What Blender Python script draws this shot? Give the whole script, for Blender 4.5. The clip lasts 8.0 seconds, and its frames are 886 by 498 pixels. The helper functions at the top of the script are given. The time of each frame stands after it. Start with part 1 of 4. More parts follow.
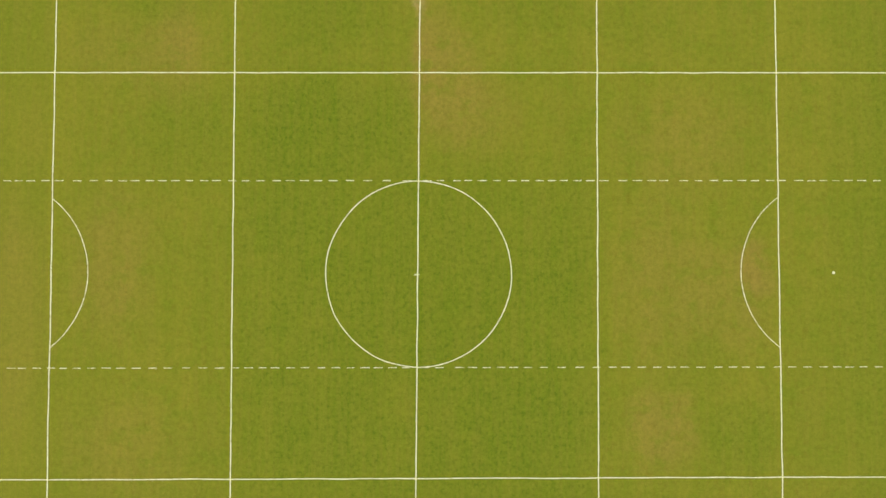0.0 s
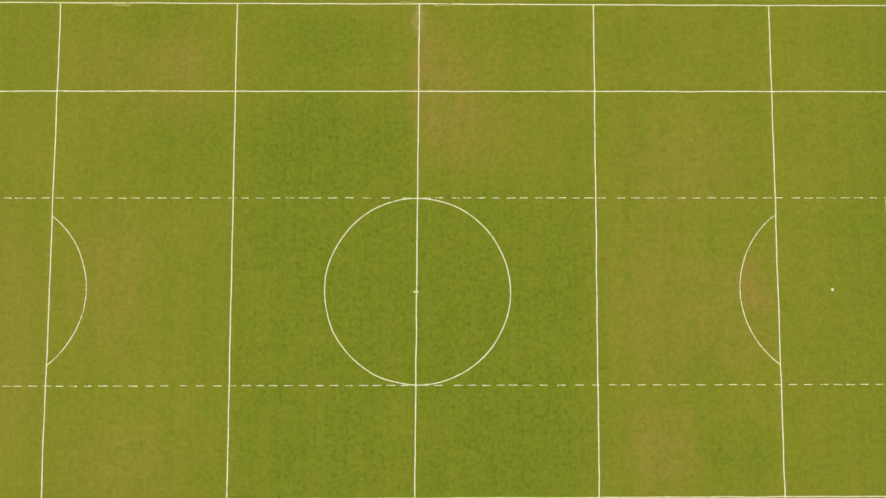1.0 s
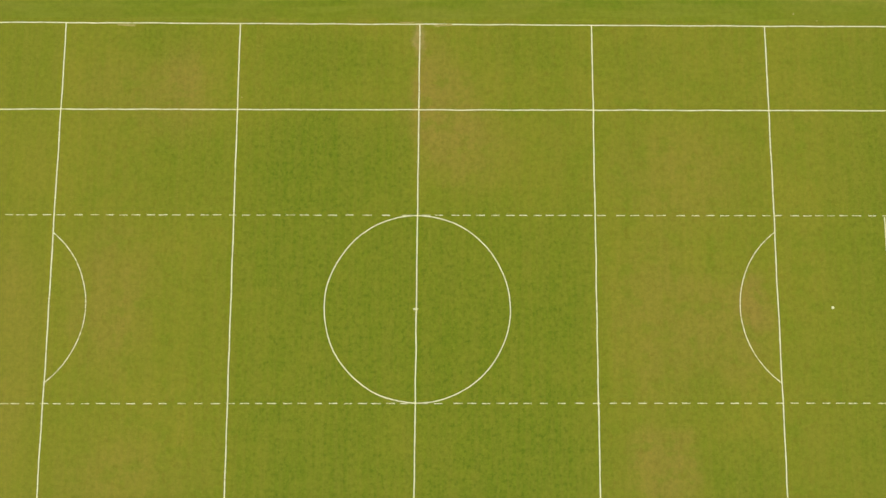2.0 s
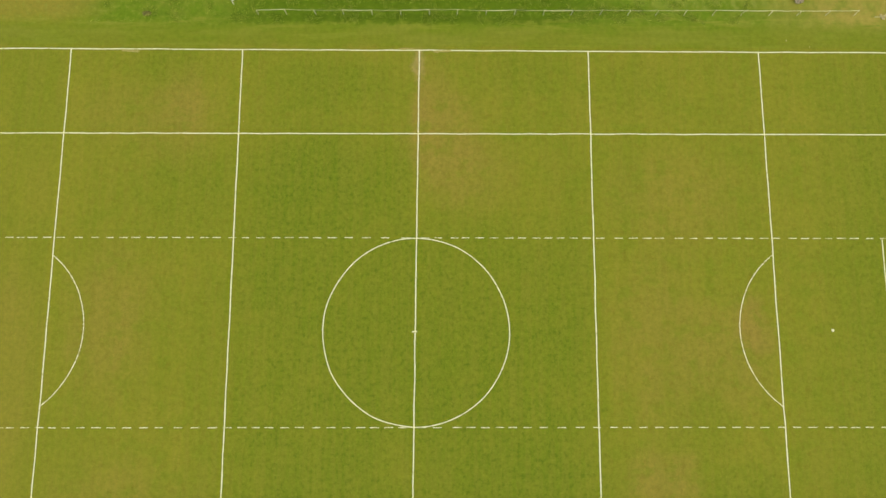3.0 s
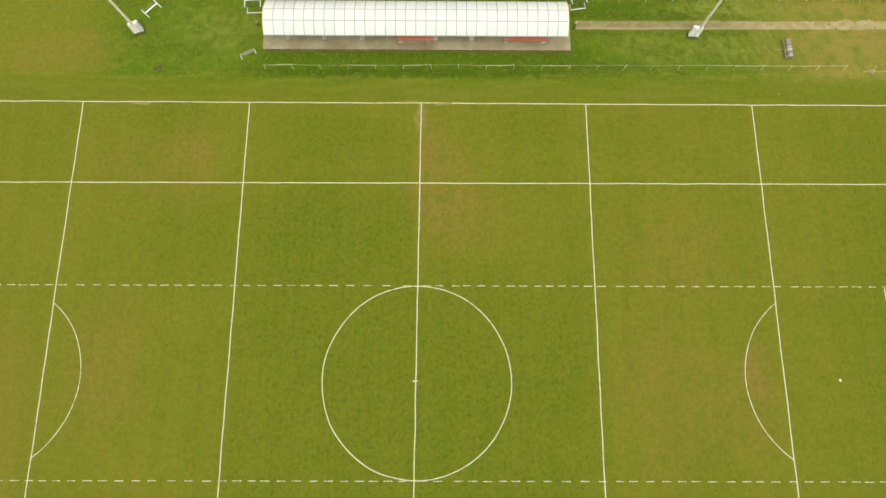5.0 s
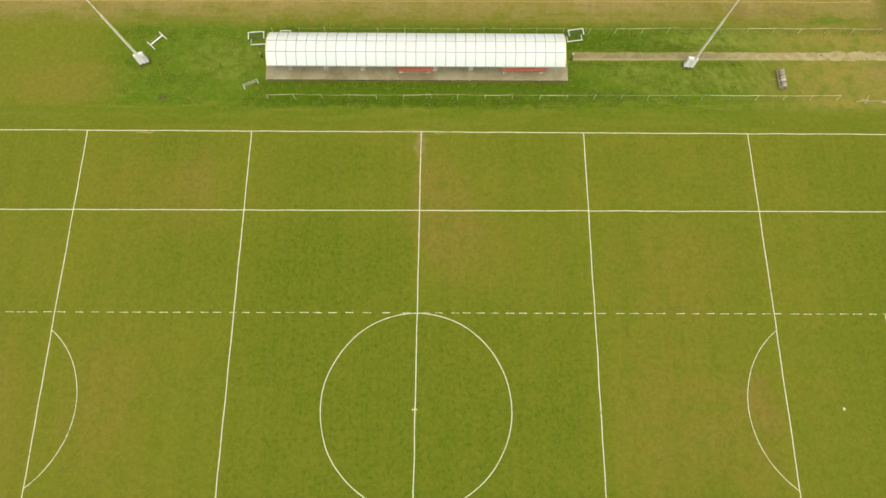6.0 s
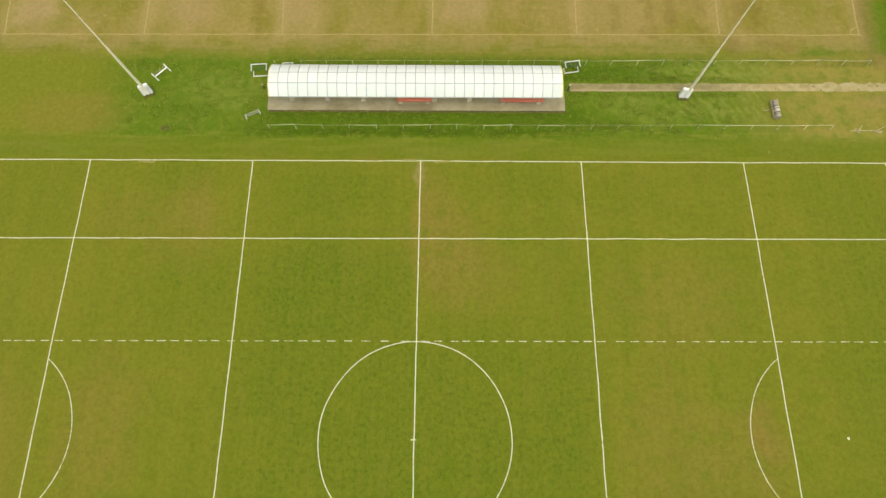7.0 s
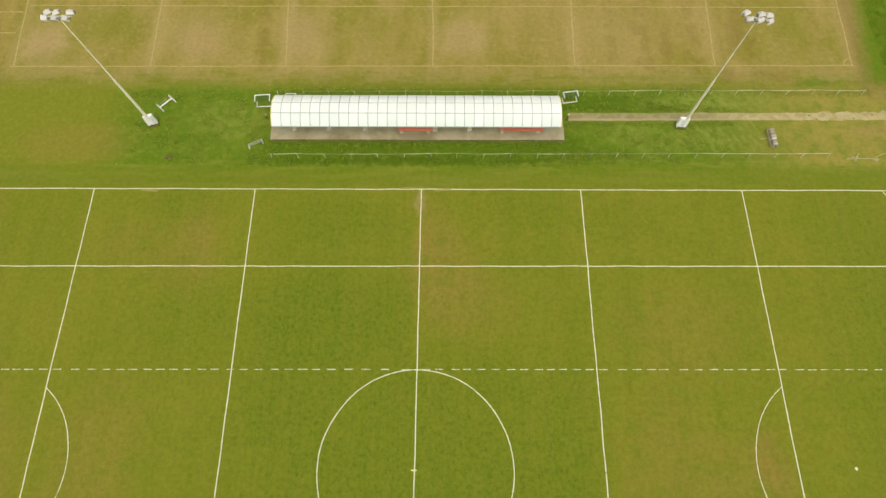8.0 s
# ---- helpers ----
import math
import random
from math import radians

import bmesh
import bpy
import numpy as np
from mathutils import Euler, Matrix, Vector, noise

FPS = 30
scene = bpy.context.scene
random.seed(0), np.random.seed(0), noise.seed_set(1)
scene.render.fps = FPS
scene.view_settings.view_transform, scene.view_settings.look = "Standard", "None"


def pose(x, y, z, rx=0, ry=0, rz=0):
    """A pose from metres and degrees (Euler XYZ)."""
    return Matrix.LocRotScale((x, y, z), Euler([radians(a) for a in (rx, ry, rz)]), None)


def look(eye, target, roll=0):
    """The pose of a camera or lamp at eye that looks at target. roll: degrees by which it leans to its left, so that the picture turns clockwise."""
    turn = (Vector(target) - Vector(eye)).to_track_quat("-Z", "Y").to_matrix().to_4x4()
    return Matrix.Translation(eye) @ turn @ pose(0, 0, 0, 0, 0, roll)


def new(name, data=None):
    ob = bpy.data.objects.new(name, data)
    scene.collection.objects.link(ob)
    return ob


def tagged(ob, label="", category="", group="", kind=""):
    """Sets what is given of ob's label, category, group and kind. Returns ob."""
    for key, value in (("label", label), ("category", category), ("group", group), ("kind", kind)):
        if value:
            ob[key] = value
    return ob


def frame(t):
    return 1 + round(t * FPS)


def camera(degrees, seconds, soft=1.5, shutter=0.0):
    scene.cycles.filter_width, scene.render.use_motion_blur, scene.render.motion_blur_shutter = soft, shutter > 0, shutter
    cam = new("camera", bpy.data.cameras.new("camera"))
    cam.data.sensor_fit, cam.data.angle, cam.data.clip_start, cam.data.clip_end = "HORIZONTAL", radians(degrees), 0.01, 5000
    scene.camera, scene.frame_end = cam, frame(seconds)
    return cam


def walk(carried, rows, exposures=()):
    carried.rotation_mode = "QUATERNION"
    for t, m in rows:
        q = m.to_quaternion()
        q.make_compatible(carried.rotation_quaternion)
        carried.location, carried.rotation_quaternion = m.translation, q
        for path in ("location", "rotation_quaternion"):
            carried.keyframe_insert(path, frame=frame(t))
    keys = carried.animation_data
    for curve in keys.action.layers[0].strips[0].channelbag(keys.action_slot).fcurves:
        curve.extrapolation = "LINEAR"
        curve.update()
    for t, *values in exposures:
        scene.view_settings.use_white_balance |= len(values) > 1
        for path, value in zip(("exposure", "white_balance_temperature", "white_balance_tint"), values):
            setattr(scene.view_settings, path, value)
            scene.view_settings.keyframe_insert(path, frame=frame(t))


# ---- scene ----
cam = camera(74.73, 8.0)
PATH = [
    (0, (2.177, 0.861, 56.762), (2.3506, 1.9833, 16.7777), 8.822),
    (0.5, (2.183, 0.842, 56.787), (2.3920, 2.5370, 16.8240), 7.088),
    (1, (2.182, 0.816, 56.812), (2.4209, 3.1427, 16.8803), 5.887),
    (1.5, (2.192, 0.781, 56.839), (2.4081, 3.6516, 16.9429), 4.406),
    (3, (2.296, 0.665, 56.970), (2.5295, 5.8124, 17.3030), 2.723),
    (3.5, (2.312, 0.624, 57.007), (2.5155, 6.4836, 17.4389), 2.121),
    (4, (2.318, 0.576, 57.011), (2.5074, 7.2067, 17.5654), 1.784),
    (4.5, (2.323, 0.506, 57.013), (2.4679, 8.0819, 17.7373), 1.289),
    (6, (2.402, 0.239, 57.067), (2.4943, 10.7170, 18.4643), 0.735),
    (6.5, (2.429, 0.143, 57.111), (2.5236, 11.5676, 18.7775), 0.670),
    (7, (2.450, 0.059, 57.141), (2.5550, 12.4800, 19.1189), 0.666),
    (7.5, (2.466, -0.030, 57.164), (2.5468, 13.3169, 19.4567), 0.479),
    (8, (2.485, -0.128, 57.187), (2.5172, 14.1831, 19.8346), 0.239),
]
walk(cam, [(t, look(eye, target, roll)) for t, eye, target, roll in PATH],
     exposures=[(0.0, 0.51, 6800, 6), (3.0, 0.505, 6800, 6), (4.1, 0.495, 6800, 6), (4.6, 0.44, 6800, 6), (8.0, 0.415, 6800, 6)])

# ---- light: bright overcast day ----
SUN_UP, SUN_TURN = radians(70), radians(168)
world = bpy.data.worlds.new("world")
scene.world = world
world.use_nodes = True
sky = world.node_tree.nodes.new("ShaderNodeTexSky")
sky.sky_type, sky.sun_disc = "NISHITA", False
sky.sun_elevation, sky.sun_rotation = SUN_UP, SUN_TURN
sky.dust_density, sky.air_density, sky.ozone_density = 4.0, 1.0, 1.0
back = world.node_tree.nodes["Background"]
back.inputs["Strength"].default_value = 0.15
world.node_tree.links.new(sky.outputs["Color"], back.inputs["Color"])
sun = new("sun", bpy.data.lights.new("sun", "SUN"))
sun.data.energy, sun.data.angle, sun.data.color = 1.5, radians(110), (1.0, 0.92, 0.78)
sun_from = Vector((math.sin(SUN_TURN) * math.cos(SUN_UP), math.cos(SUN_TURN) * math.cos(SUN_UP), math.sin(SUN_UP)))
sun.matrix_world = look(sun_from * 100, (0, 0, 0))


# ---- materials ----
class Nodes:
    """A short way to write node materials."""

    def __init__(self, name, rough=0.8, metal=0.0, spec=0.3):
        self.mat = bpy.data.materials.new(name)
        self.mat.use_nodes = True
        self.tree = self.mat.node_tree
        self.bsdf = self.tree.nodes["Principled BSDF"]
        self.bsdf.inputs["Roughness"].default_value = rough
        self.bsdf.inputs["Metallic"].default_value = metal
        self.bsdf.inputs["Specular IOR Level"].default_value = spec
        self.where = self.tree.nodes.new("ShaderNodeTexCoord").outputs["Object"]

    def put(self, value, socket):
        if isinstance(value, bpy.types.NodeSocket):
            self.tree.links.new(value, socket)
        elif isinstance(value, tuple) and len(value) == 3 and socket.type == "RGBA":
            socket.default_value = (*value, 1)
        else:
            socket.default_value = value

    def math(self, op, a, b=0.0, c=0.0, clamp=False):
        n = self.tree.nodes.new("ShaderNodeMath")
        n.operation, n.use_clamp = op, clamp
        for v, s in zip((a, b, c), n.inputs):
            self.put(v, s)
        return n.outputs[0]

    def vmath(self, op, a, b):
        n = self.tree.nodes.new("ShaderNodeVectorMath")
        n.operation = op
        self.put(a, n.inputs[0]), self.put(b, n.inputs[1])
        return n.outputs["Value"] if op in ("LENGTH", "DISTANCE") else n.outputs["Vector"]

    def noise(self, scale, detail=3.0, rough=0.55, stretch=(1, 1, 1), shift=(0, 0, 0)):
        n = self.tree.nodes.new("ShaderNodeTexNoise")
        n.inputs["Scale"].default_value, n.inputs["Detail"].default_value, n.inputs["Roughness"].default_value = scale, detail, rough
        p = self.vmath("MULTIPLY", self.vmath("ADD", self.where, shift), stretch)
        self.put(p, n.inputs["Vector"])
        return n.outputs["Fac"]

    def ramp(self, value, a, b, lo=0.0, hi=1.0):
        n = self.tree.nodes.new("ShaderNodeMapRange")
        n.interpolation_type = "SMOOTHSTEP"
        for v, s in zip((value, a, b, lo, hi), n.inputs):
            self.put(v, s)
        return n.outputs[0]

    def mix(self, fac, a, b, blend="MIX"):
        n = self.tree.nodes.new("ShaderNodeMix")
        n.data_type, n.blend_type = "RGBA", blend
        self.put(fac, n.inputs[0]), self.put(a, n.inputs[6]), self.put(b, n.inputs[7])
        return n.outputs[2]

    def split(self):
        n = self.tree.nodes.new("ShaderNodeSeparateXYZ")
        self.put(self.where, n.inputs[0])
        return n.outputs

    def colour(self, value):
        self.put(value, self.bsdf.inputs["Base Color"])
        return self

    def bump(self, height, strength=0.5, distance=0.02):
        n = self.tree.nodes.new("ShaderNodeBump")
        n.inputs["Strength"].default_value, n.inputs["Distance"].default_value = strength, distance
        self.put(height, n.inputs["Height"])
        self.put(n.outputs[0], self.bsdf.inputs["Normal"])
        return self

    def random(self):
        return self.tree.nodes.new("ShaderNodeObjectInfo").outputs["Random"]


def albedo(r, g, b, k=0.60):
    """A base colour from an 8-bit colour as a bright day shows it."""
    return tuple(k * (((v / 255 + 0.055) / 1.055) ** 2.4 if v > 10 else v / 3295) for v in (r, g, b))


def simple(name, colour, rough=0.6, metal=0.0, grain=14.0, vary=0.25, bump=0.15, dirt=None, dirt_scale=1.2):
    """A worn surface: fine grain, larger stains, a little relief, and a small difference from thing to thing."""
    m = Nodes(name, rough, metal)
    c = m.mix(m.ramp(m.noise(grain, 4), 0.3, 0.7), tuple(v * (1 - vary) for v in colour), tuple(min(1, v * (1 + vary * 0.6)) for v in colour))
    if dirt:
        c = m.mix(m.ramp(m.noise(dirt_scale, 5, 0.6), 0.48, 0.72, 0, 0.8), c, dirt)
    c = m.mix(1.0, c, m.mix(m.random(), (0.86, 0.86, 0.86), (1.08, 1.07, 1.05)), "MULTIPLY")
    m.colour(c).bump(m.noise(grain * 2, 3), bump, 0.004)
    return m.mat


GREEN, DEEP = albedo(114, 131, 30), albedo(92, 118, 20)
OLIVE, TAN = albedo(137, 138, 40), albedo(158, 134, 62)
VERGE, STRAW, BARE = albedo(104, 130, 26), albedo(180, 160, 98), albedo(184, 160, 108)


def make_ground():
    m = Nodes("turf", 0.95, 0.0, 0.1)
    x, y, _ = m.split()
    wob = m.math("MULTIPLY_ADD", m.noise(0.35, 4, 0.6), 5.0, -2.5)
    wob2 = m.math("MULTIPLY_ADD", m.noise(0.9, 4, 0.6, shift=(40, 7, 0)), 2.0, -1.0)
    xw, yw = m.math("ADD", x, wob), m.math("ADD", y, wob)
    yf = m.math("ADD", y, wob2)
    xf = m.math("ADD", x, wob2)

    def band(v, a, b, c, d):
        return m.math("MULTIPLY", m.ramp(v, a, b), m.ramp(v, c, d, 1, 0))

    def blob(cx, cy, rx, ry, hi, near=False):
        dx = m.math("DIVIDE", m.math("SUBTRACT", xf if near else xw, cx), rx)
        dy = m.math("DIVIDE", m.math("SUBTRACT", yf if near else yw, cy), ry)
        r = m.math("SQRT", m.math("ADD", m.math("MULTIPLY", dx, dx), m.math("MULTIPLY", dy, dy)))
        return m.ramp(r, 0.35, 1.15, hi, 0.0)

    # the near pitch: olive turf, greener where it is cut in the middle strips, drier patches, faint mowing streaks
    c = m.mix(m.ramp(m.noise(0.11, 4, 0.55), 0.30, 0.72, 0.05, 0.45), OLIVE, GREEN)
    xs = m.math("MULTIPLY_ADD", wob2, 0.6, x)
    middle = m.math("MULTIPLY", band(xw, -22.5, -13.0, 13.5, 20.5), band(yw, -32, -20, 13, 25))
    dry_corner = m.math("MULTIPLY", m.ramp(xs, -3.0, 1.0), m.ramp(yw, 6.5, 12.5))
    g = m.math("MULTIPLY", m.math("MULTIPLY", middle, m.math("MULTIPLY_ADD", dry_corner, -0.75, 1.0)), m.ramp(m.noise(0.18, 4, 0.6, shift=(14, 31, 0)), 0.25, 0.62, 0.35, 0.85))
    for cx, cy, rx, ry, hi in ((-22, 13, 6, 7, 0.45), (-10, 14, 9, 8, 0.95), (0, -3, 16, 13, 0.8), (10, -14, 10, 9, 0.95), (-8, -14, 9, 8, 0.7), (48, 0, 9, 36, 0.5),
                               (31, -16, 5, 5, 0.5), (-9, 25, 8, 4, 0.5), (-25, 27, 6, 3, 0.35), (11, 26, 6, 3, 0.4), (28, -9, 4, 5, 0.3), (-41, 24, 5, 5, 0.2), (22, 25, 6, 4, 0.25)):
        g = m.math("MAXIMUM", g, blob(cx, cy, rx, ry, hi))
    c = m.mix(m.math("MULTIPLY", g, 0.75), c, GREEN)
    c = m.mix(m.math("MULTIPLY", g, 0.22), c, DEEP)
    for cx, cy, rx, ry, hi in ((-24, 21, 5, 6, 0.2), (3, 19, 5, 7, 0.35), (24, -1, 6, 10, 0.32), (23.5, -15, 4.5, 5, 0.5), (5, 16, 6, 5, 0.28), (31, -2, 5, 7, 0.3),
                               (26, 13, 8, 6, 0.25), (-30, 1, 5, 9, 0.35), (-29, 22, 7, 4, 0.2), (33, 0, 2.5, 4, 0.35), (-28, -17, 8, 6, 0.22), (-40, -4, 5, 14, 0.25)):
        c = m.mix(blob(cx, cy, rx, ry, hi), c, TAN)
    c = m.mix(blob(0.1, 27.2, 0.8, 2.4, 0.5, True), c, BARE)
    c = m.mix(blob(0.3, 21.5, 1.3, 6.5, 0.35, True), c, TAN)
    c = m.mix(blob(1.6, 23.5, 2.6, 6.5, 0.3, True), c, TAN)
    c = m.mix(blob(-23.4, 23.0, 2.0, 5.0, 0.34, True), c, TAN)
    c = m.mix(blob(32.8, 0.5, 1.6, 3.0, 0.40, True), c, TAN)
    streak = m.ramp(m.noise(1.0, 2, 0.5, stretch=(0.55, 0.02, 1)), 0.35, 0.65)
    c = m.mix(m.math("MULTIPLY", streak, 0.15), c, DEEP)
    fine = m.ramp(m.noise(1.0, 3, 0.6, stretch=(2.6, 0.10, 1), shift=(11, 0, 0)), 0.40, 0.62)
    c = m.mix(m.math("MULTIPLY", fine, 0.13), c, TAN)
    # the drier strips are mottled with greener and browner tufts
    rest = m.math("MULTIPLY", m.math("SUBTRACT", 1.0, g), m.ramp(x, -40, -27, 0.35, 1.0))
    c = m.mix(m.math("MULTIPLY", rest, m.ramp(m.noise(0.45, 5, 0.68, shift=(5, 50, 0)), 0.48, 0.64, 0, 0.5)), c, GREEN)
    c = m.mix(m.math("MULTIPLY", rest, m.ramp(m.noise(1.3, 5, 0.7, stretch=(1, 0.7, 1), shift=(25, 3, 0)), 0.50, 0.68, 0, 0.34)), c, albedo(122, 114, 32))
    # dark clumps of coarser grass, thickest where the turf is green; dry flecks elsewhere
    clump = m.ramp(m.noise(2.7, 4, 0.66, stretch=(1, 0.8, 1), shift=(0, 60, 0)), 0.47, 0.67)
    c = m.mix(m.math("MULTIPLY", clump, m.math("MULTIPLY_ADD", g, 0.46, 0.14)), c, tuple(v * 0.86 for v in DEEP))
    fleck = m.ramp(m.noise(3.4, 3, 0.6, shift=(31, 6, 0)), 0.54, 0.70)
    c = m.mix(m.math("MULTIPLY", fleck, 0.22), c, albedo(160, 156, 58))
    c = m.mix(m.ramp(m.noise(0.55, 5, 0.65, shift=(70, 20, 0)), 0.46, 0.70, 0, 0.32), c, OLIVE)
    # the verge round the shelter: lusher, with lighter clumps
    verge = band(yf, 29.8, 32.2, 41.7, 43.3)
    lush = m.mix(m.ramp(m.noise(0.8, 5, 0.65, shift=(9, 3, 0)), 0.40, 0.70), VERGE, albedo(120, 136, 38))
    lush = m.mix(m.math('MULTIPLY', band(yf, 32.6, 33.6, 35.2, 36.0), band(xw, -20, -15, 17, 22)), lush, DEEP)
    lush = m.mix(m.math('MULTIPLY', band(yf, 38.7, 39.2, 40.6, 41.6), band(xw, 15, 18, 26, 30)), lush, DEEP)
    lush = m.mix(m.ramp(m.noise(0.5, 5, 0.6, shift=(1, 30, 0)), 0.50, 0.72, 0, 0.45), lush, DEEP)
    lush = m.mix(m.math("MULTIPLY", m.ramp(xw, 31, 46), m.ramp(m.noise(0.6, 4), 0.3, 0.6, 0.45, 1.0)), lush, albedo(160, 149, 66))
    lush = m.mix(m.ramp(xw, -31, -39, 0, 0.85), lush, OLIVE)
    lush = m.mix(blob(-39, 34.6, 8, 3.2, 0.34), lush, TAN)
    lush = m.mix(m.math('MULTIPLY', band(yf, 31.2, 32.2, 33.2, 34.4), band(xw, -22, -14, 10, 22)), lush, m.mix(0.25, DEEP, VERGE))
    lush = m.mix(m.ramp(m.noise(1.7, 5, 0.7, shift=(15, 8, 0)), 0.50, 0.70, 0, 0.6), lush, albedo(146, 154, 60))
    lush = m.mix(m.ramp(m.noise(2.2, 4, 0.7, shift=(35, 8, 0)), 0.54, 0.72, 0, 0.28), lush, DEEP)
    for cx, cy, rx, ry, hi in ((-22, 37.5, 6, 3, 0.5), (23, 36.6, 3, 1.5, 0.4), (36, 40.2, 7, 1.2, 0.6), (33, 35.6, 3, 2, 0.4), (27, 35.4, 6, 2.5, 0.45), (30, 40.4, 7, 1.2, 0.5)):
        lush = m.mix(m.math("MULTIPLY", blob(cx, cy, rx, ry, hi), m.ramp(m.noise(1.2, 4, shift=(2, 9, 0)), 0.35, 0.6)), lush, albedo(148, 156, 64))
    rx, ry = m.math("SUBTRACT", x, 25.0), m.math("SUBTRACT", y, 31.0)
    ring = m.math("SQRT", m.math("ADD", m.math("MULTIPLY", rx, rx), m.math("MULTIPLY", ry, ry)))
    ring = m.math("MULTIPLY_ADD", m.noise(0.7, 3, shift=(8, 8, 0)), 2.0, ring)
    swirl = m.math("MULTIPLY", m.ramp(m.math("SINE", m.math("MULTIPLY", ring, 6.5)), -0.2, 0.9), m.math("MULTIPLY", m.math("MULTIPLY", band(xf, 27.5, 30.5, 38, 41), m.ramp(yf, 33.0, 34.2)), m.ramp(m.noise(0.9, 4, shift=(3, 1, 0)), 0.35, 0.6, 0, 0.4)))
    lush = m.mix(swirl, lush, albedo(158, 160, 74))
    c = m.mix(verge, c, lush)
    # mown lengthwise between touchline and railing: long streaks, and a fringe of dark green grass along the rail
    along = m.noise(1.0, 4, 0.62, stretch=(0.14, 1.3, 1), shift=(6, 2, 0))
    south = band(yf, 28.6, 29.6, 32.0, 32.8)
    c = m.mix(m.math("MULTIPLY", south, m.ramp(along, 0.49, 0.62, 0, 0.75)), c, albedo(146, 148, 54))
    c = m.mix(m.math("MULTIPLY", south, m.ramp(along, 0.46, 0.34, 0, 0.5)), c, VERGE)
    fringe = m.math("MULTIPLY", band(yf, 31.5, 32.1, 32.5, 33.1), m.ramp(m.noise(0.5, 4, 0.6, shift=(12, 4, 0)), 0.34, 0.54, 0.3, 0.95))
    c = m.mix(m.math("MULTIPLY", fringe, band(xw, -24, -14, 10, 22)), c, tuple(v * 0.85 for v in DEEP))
    # a deeper green strip between the shelter base and the railing
    base_side = m.math("MULTIPLY", band(yf, 33.2, 33.7, 34.6, 35.2), band(xs, -18, -16, 16, 18))
    c = m.mix(m.math("MULTIPLY", base_side, 0.55), c, DEEP)
    for cx, cy, rx, ry, hi in ((2, 30.0, 6, 0.9, 0.5), (-3.5, 31.2, 4, 0.6, 0.3), (9, 30.9, 5, 0.6, 0.3), (28, 30.6, 7, 0.8, 0.3), (-44, 30.6, 6, 1.0, 0.4)):
        c = m.mix(blob(cx, cy, rx, ry, hi, True), c, albedo(156, 148, 66))
    # trodden strip before the touchline and dry patches in it
    walked = m.math("MULTIPLY", band(yf, 28.4, 29.2, 30.4, 31.6), m.ramp(m.noise(0.22, 4, shift=(3, 3, 0)), 0.42, 0.6))
    c = m.mix(m.math("MULTIPLY", walked, 0.25), c, TAN)
    c = m.mix(m.math('MULTIPLY', band(yf, 28.6, 29.6, 31.0, 32.5), 0.6), c, GREEN)
    # thin dry turf behind the back railing
    back_strip = m.math("MULTIPLY", band(yf, 41.4, 42.4, 44.6, 46.0), m.ramp(m.noise(0.5, 5, 0.65, stretch=(0.5, 1, 1), shift=(2, 40, 0)), 0.34, 0.62, 0.25, 0.9))
    c = m.mix(m.math("MULTIPLY", back_strip, 0.6), c, albedo(150, 143, 58))
    # the far pitch: burnt, brown and straw-coloured
    dry = m.mix(m.ramp(m.noise(0.16, 5, 0.6, stretch=(1.5, 0.8, 1), shift=(5, 5, 0)), 0.36, 0.66), albedo(149, 140, 55), albedo(172, 153, 83))
    dry = m.mix(m.ramp(m.noise(0.5, 5, 0.65, stretch=(1, 0.5, 1)), 0.50, 0.75, 0, 0.45), dry, albedo(148, 140, 55))
    for cx, cy, rx, ry, hi in ((-46, 48.5, 4, 4, 0.9), (-14, 49, 4, 5, 0.6), (5, 49.5, 4, 4, 0.75), (-28, 50, 6, 5, 0.5), (22, 50, 6, 5, 0.4)):
        dry = m.mix(blob(cx, cy, rx, ry, hi), dry, STRAW)
    for cx, cy, rx, ry, hi in ((-39, 51, 6, 4, 0.6), (-8, 51, 5, 5, 0.3), (45, 49, 6, 5, 0.4), (-44, 46.5, 5, 1.5, 0.4)):
        dry = m.mix(blob(cx, cy, rx, ry, hi), dry, albedo(140, 139, 48))
    stripe = m.ramp(m.math("SINE", m.math("MULTIPLY", x, 1.6)), -0.6, 0.6)
    dry = m.mix(m.math("MULTIPLY", stripe, 0.12), dry, albedo(132, 124, 42))
    # scorched turf along the old lines
    for gx in (-49.3, -32.7, -16.6, 1.25, 18.4, 35.4, 51.9):
        off = m.math("ABSOLUTE", m.math("SUBTRACT", m.math("MULTIPLY_ADD", m.noise(0.6, 3, shift=(gx, 0, 0)), 0.8, x), gx + 0.4))
        dry = m.mix(m.ramp(off, 0.25, 1.1, 0.5, 0.0), dry, STRAW)
    for cx, cy, rx, ry, hi in ((20, 51, 13, 8, 0.35), (33, 52, 8, 6, 0.3), (-26, 48.5, 4, 3, 0.45), (4, 49, 3, 3, 0.4), (-13, 50, 4, 3, 0.4)):
        dry = m.mix(blob(cx, cy, rx, ry, hi), dry, albedo(176, 152, 90))
    # straw flecks and dark crumbs of the scorched turf
    patchy = m.ramp(m.noise(0.22, 4, 0.6, shift=(51, 9, 0)), 0.38, 0.62, 0.15, 1.0)
    dry = m.mix(m.math("MULTIPLY", patchy, m.ramp(m.noise(1.5, 4, 0.7, shift=(4, 77, 0)), 0.50, 0.68, 0, 0.45)), dry, albedo(188, 164, 106))
    dry = m.mix(m.ramp(m.noise(2.1, 4, 0.7, shift=(24, 7, 0)), 0.56, 0.72, 0, 0.35), dry, albedo(124, 114, 42))
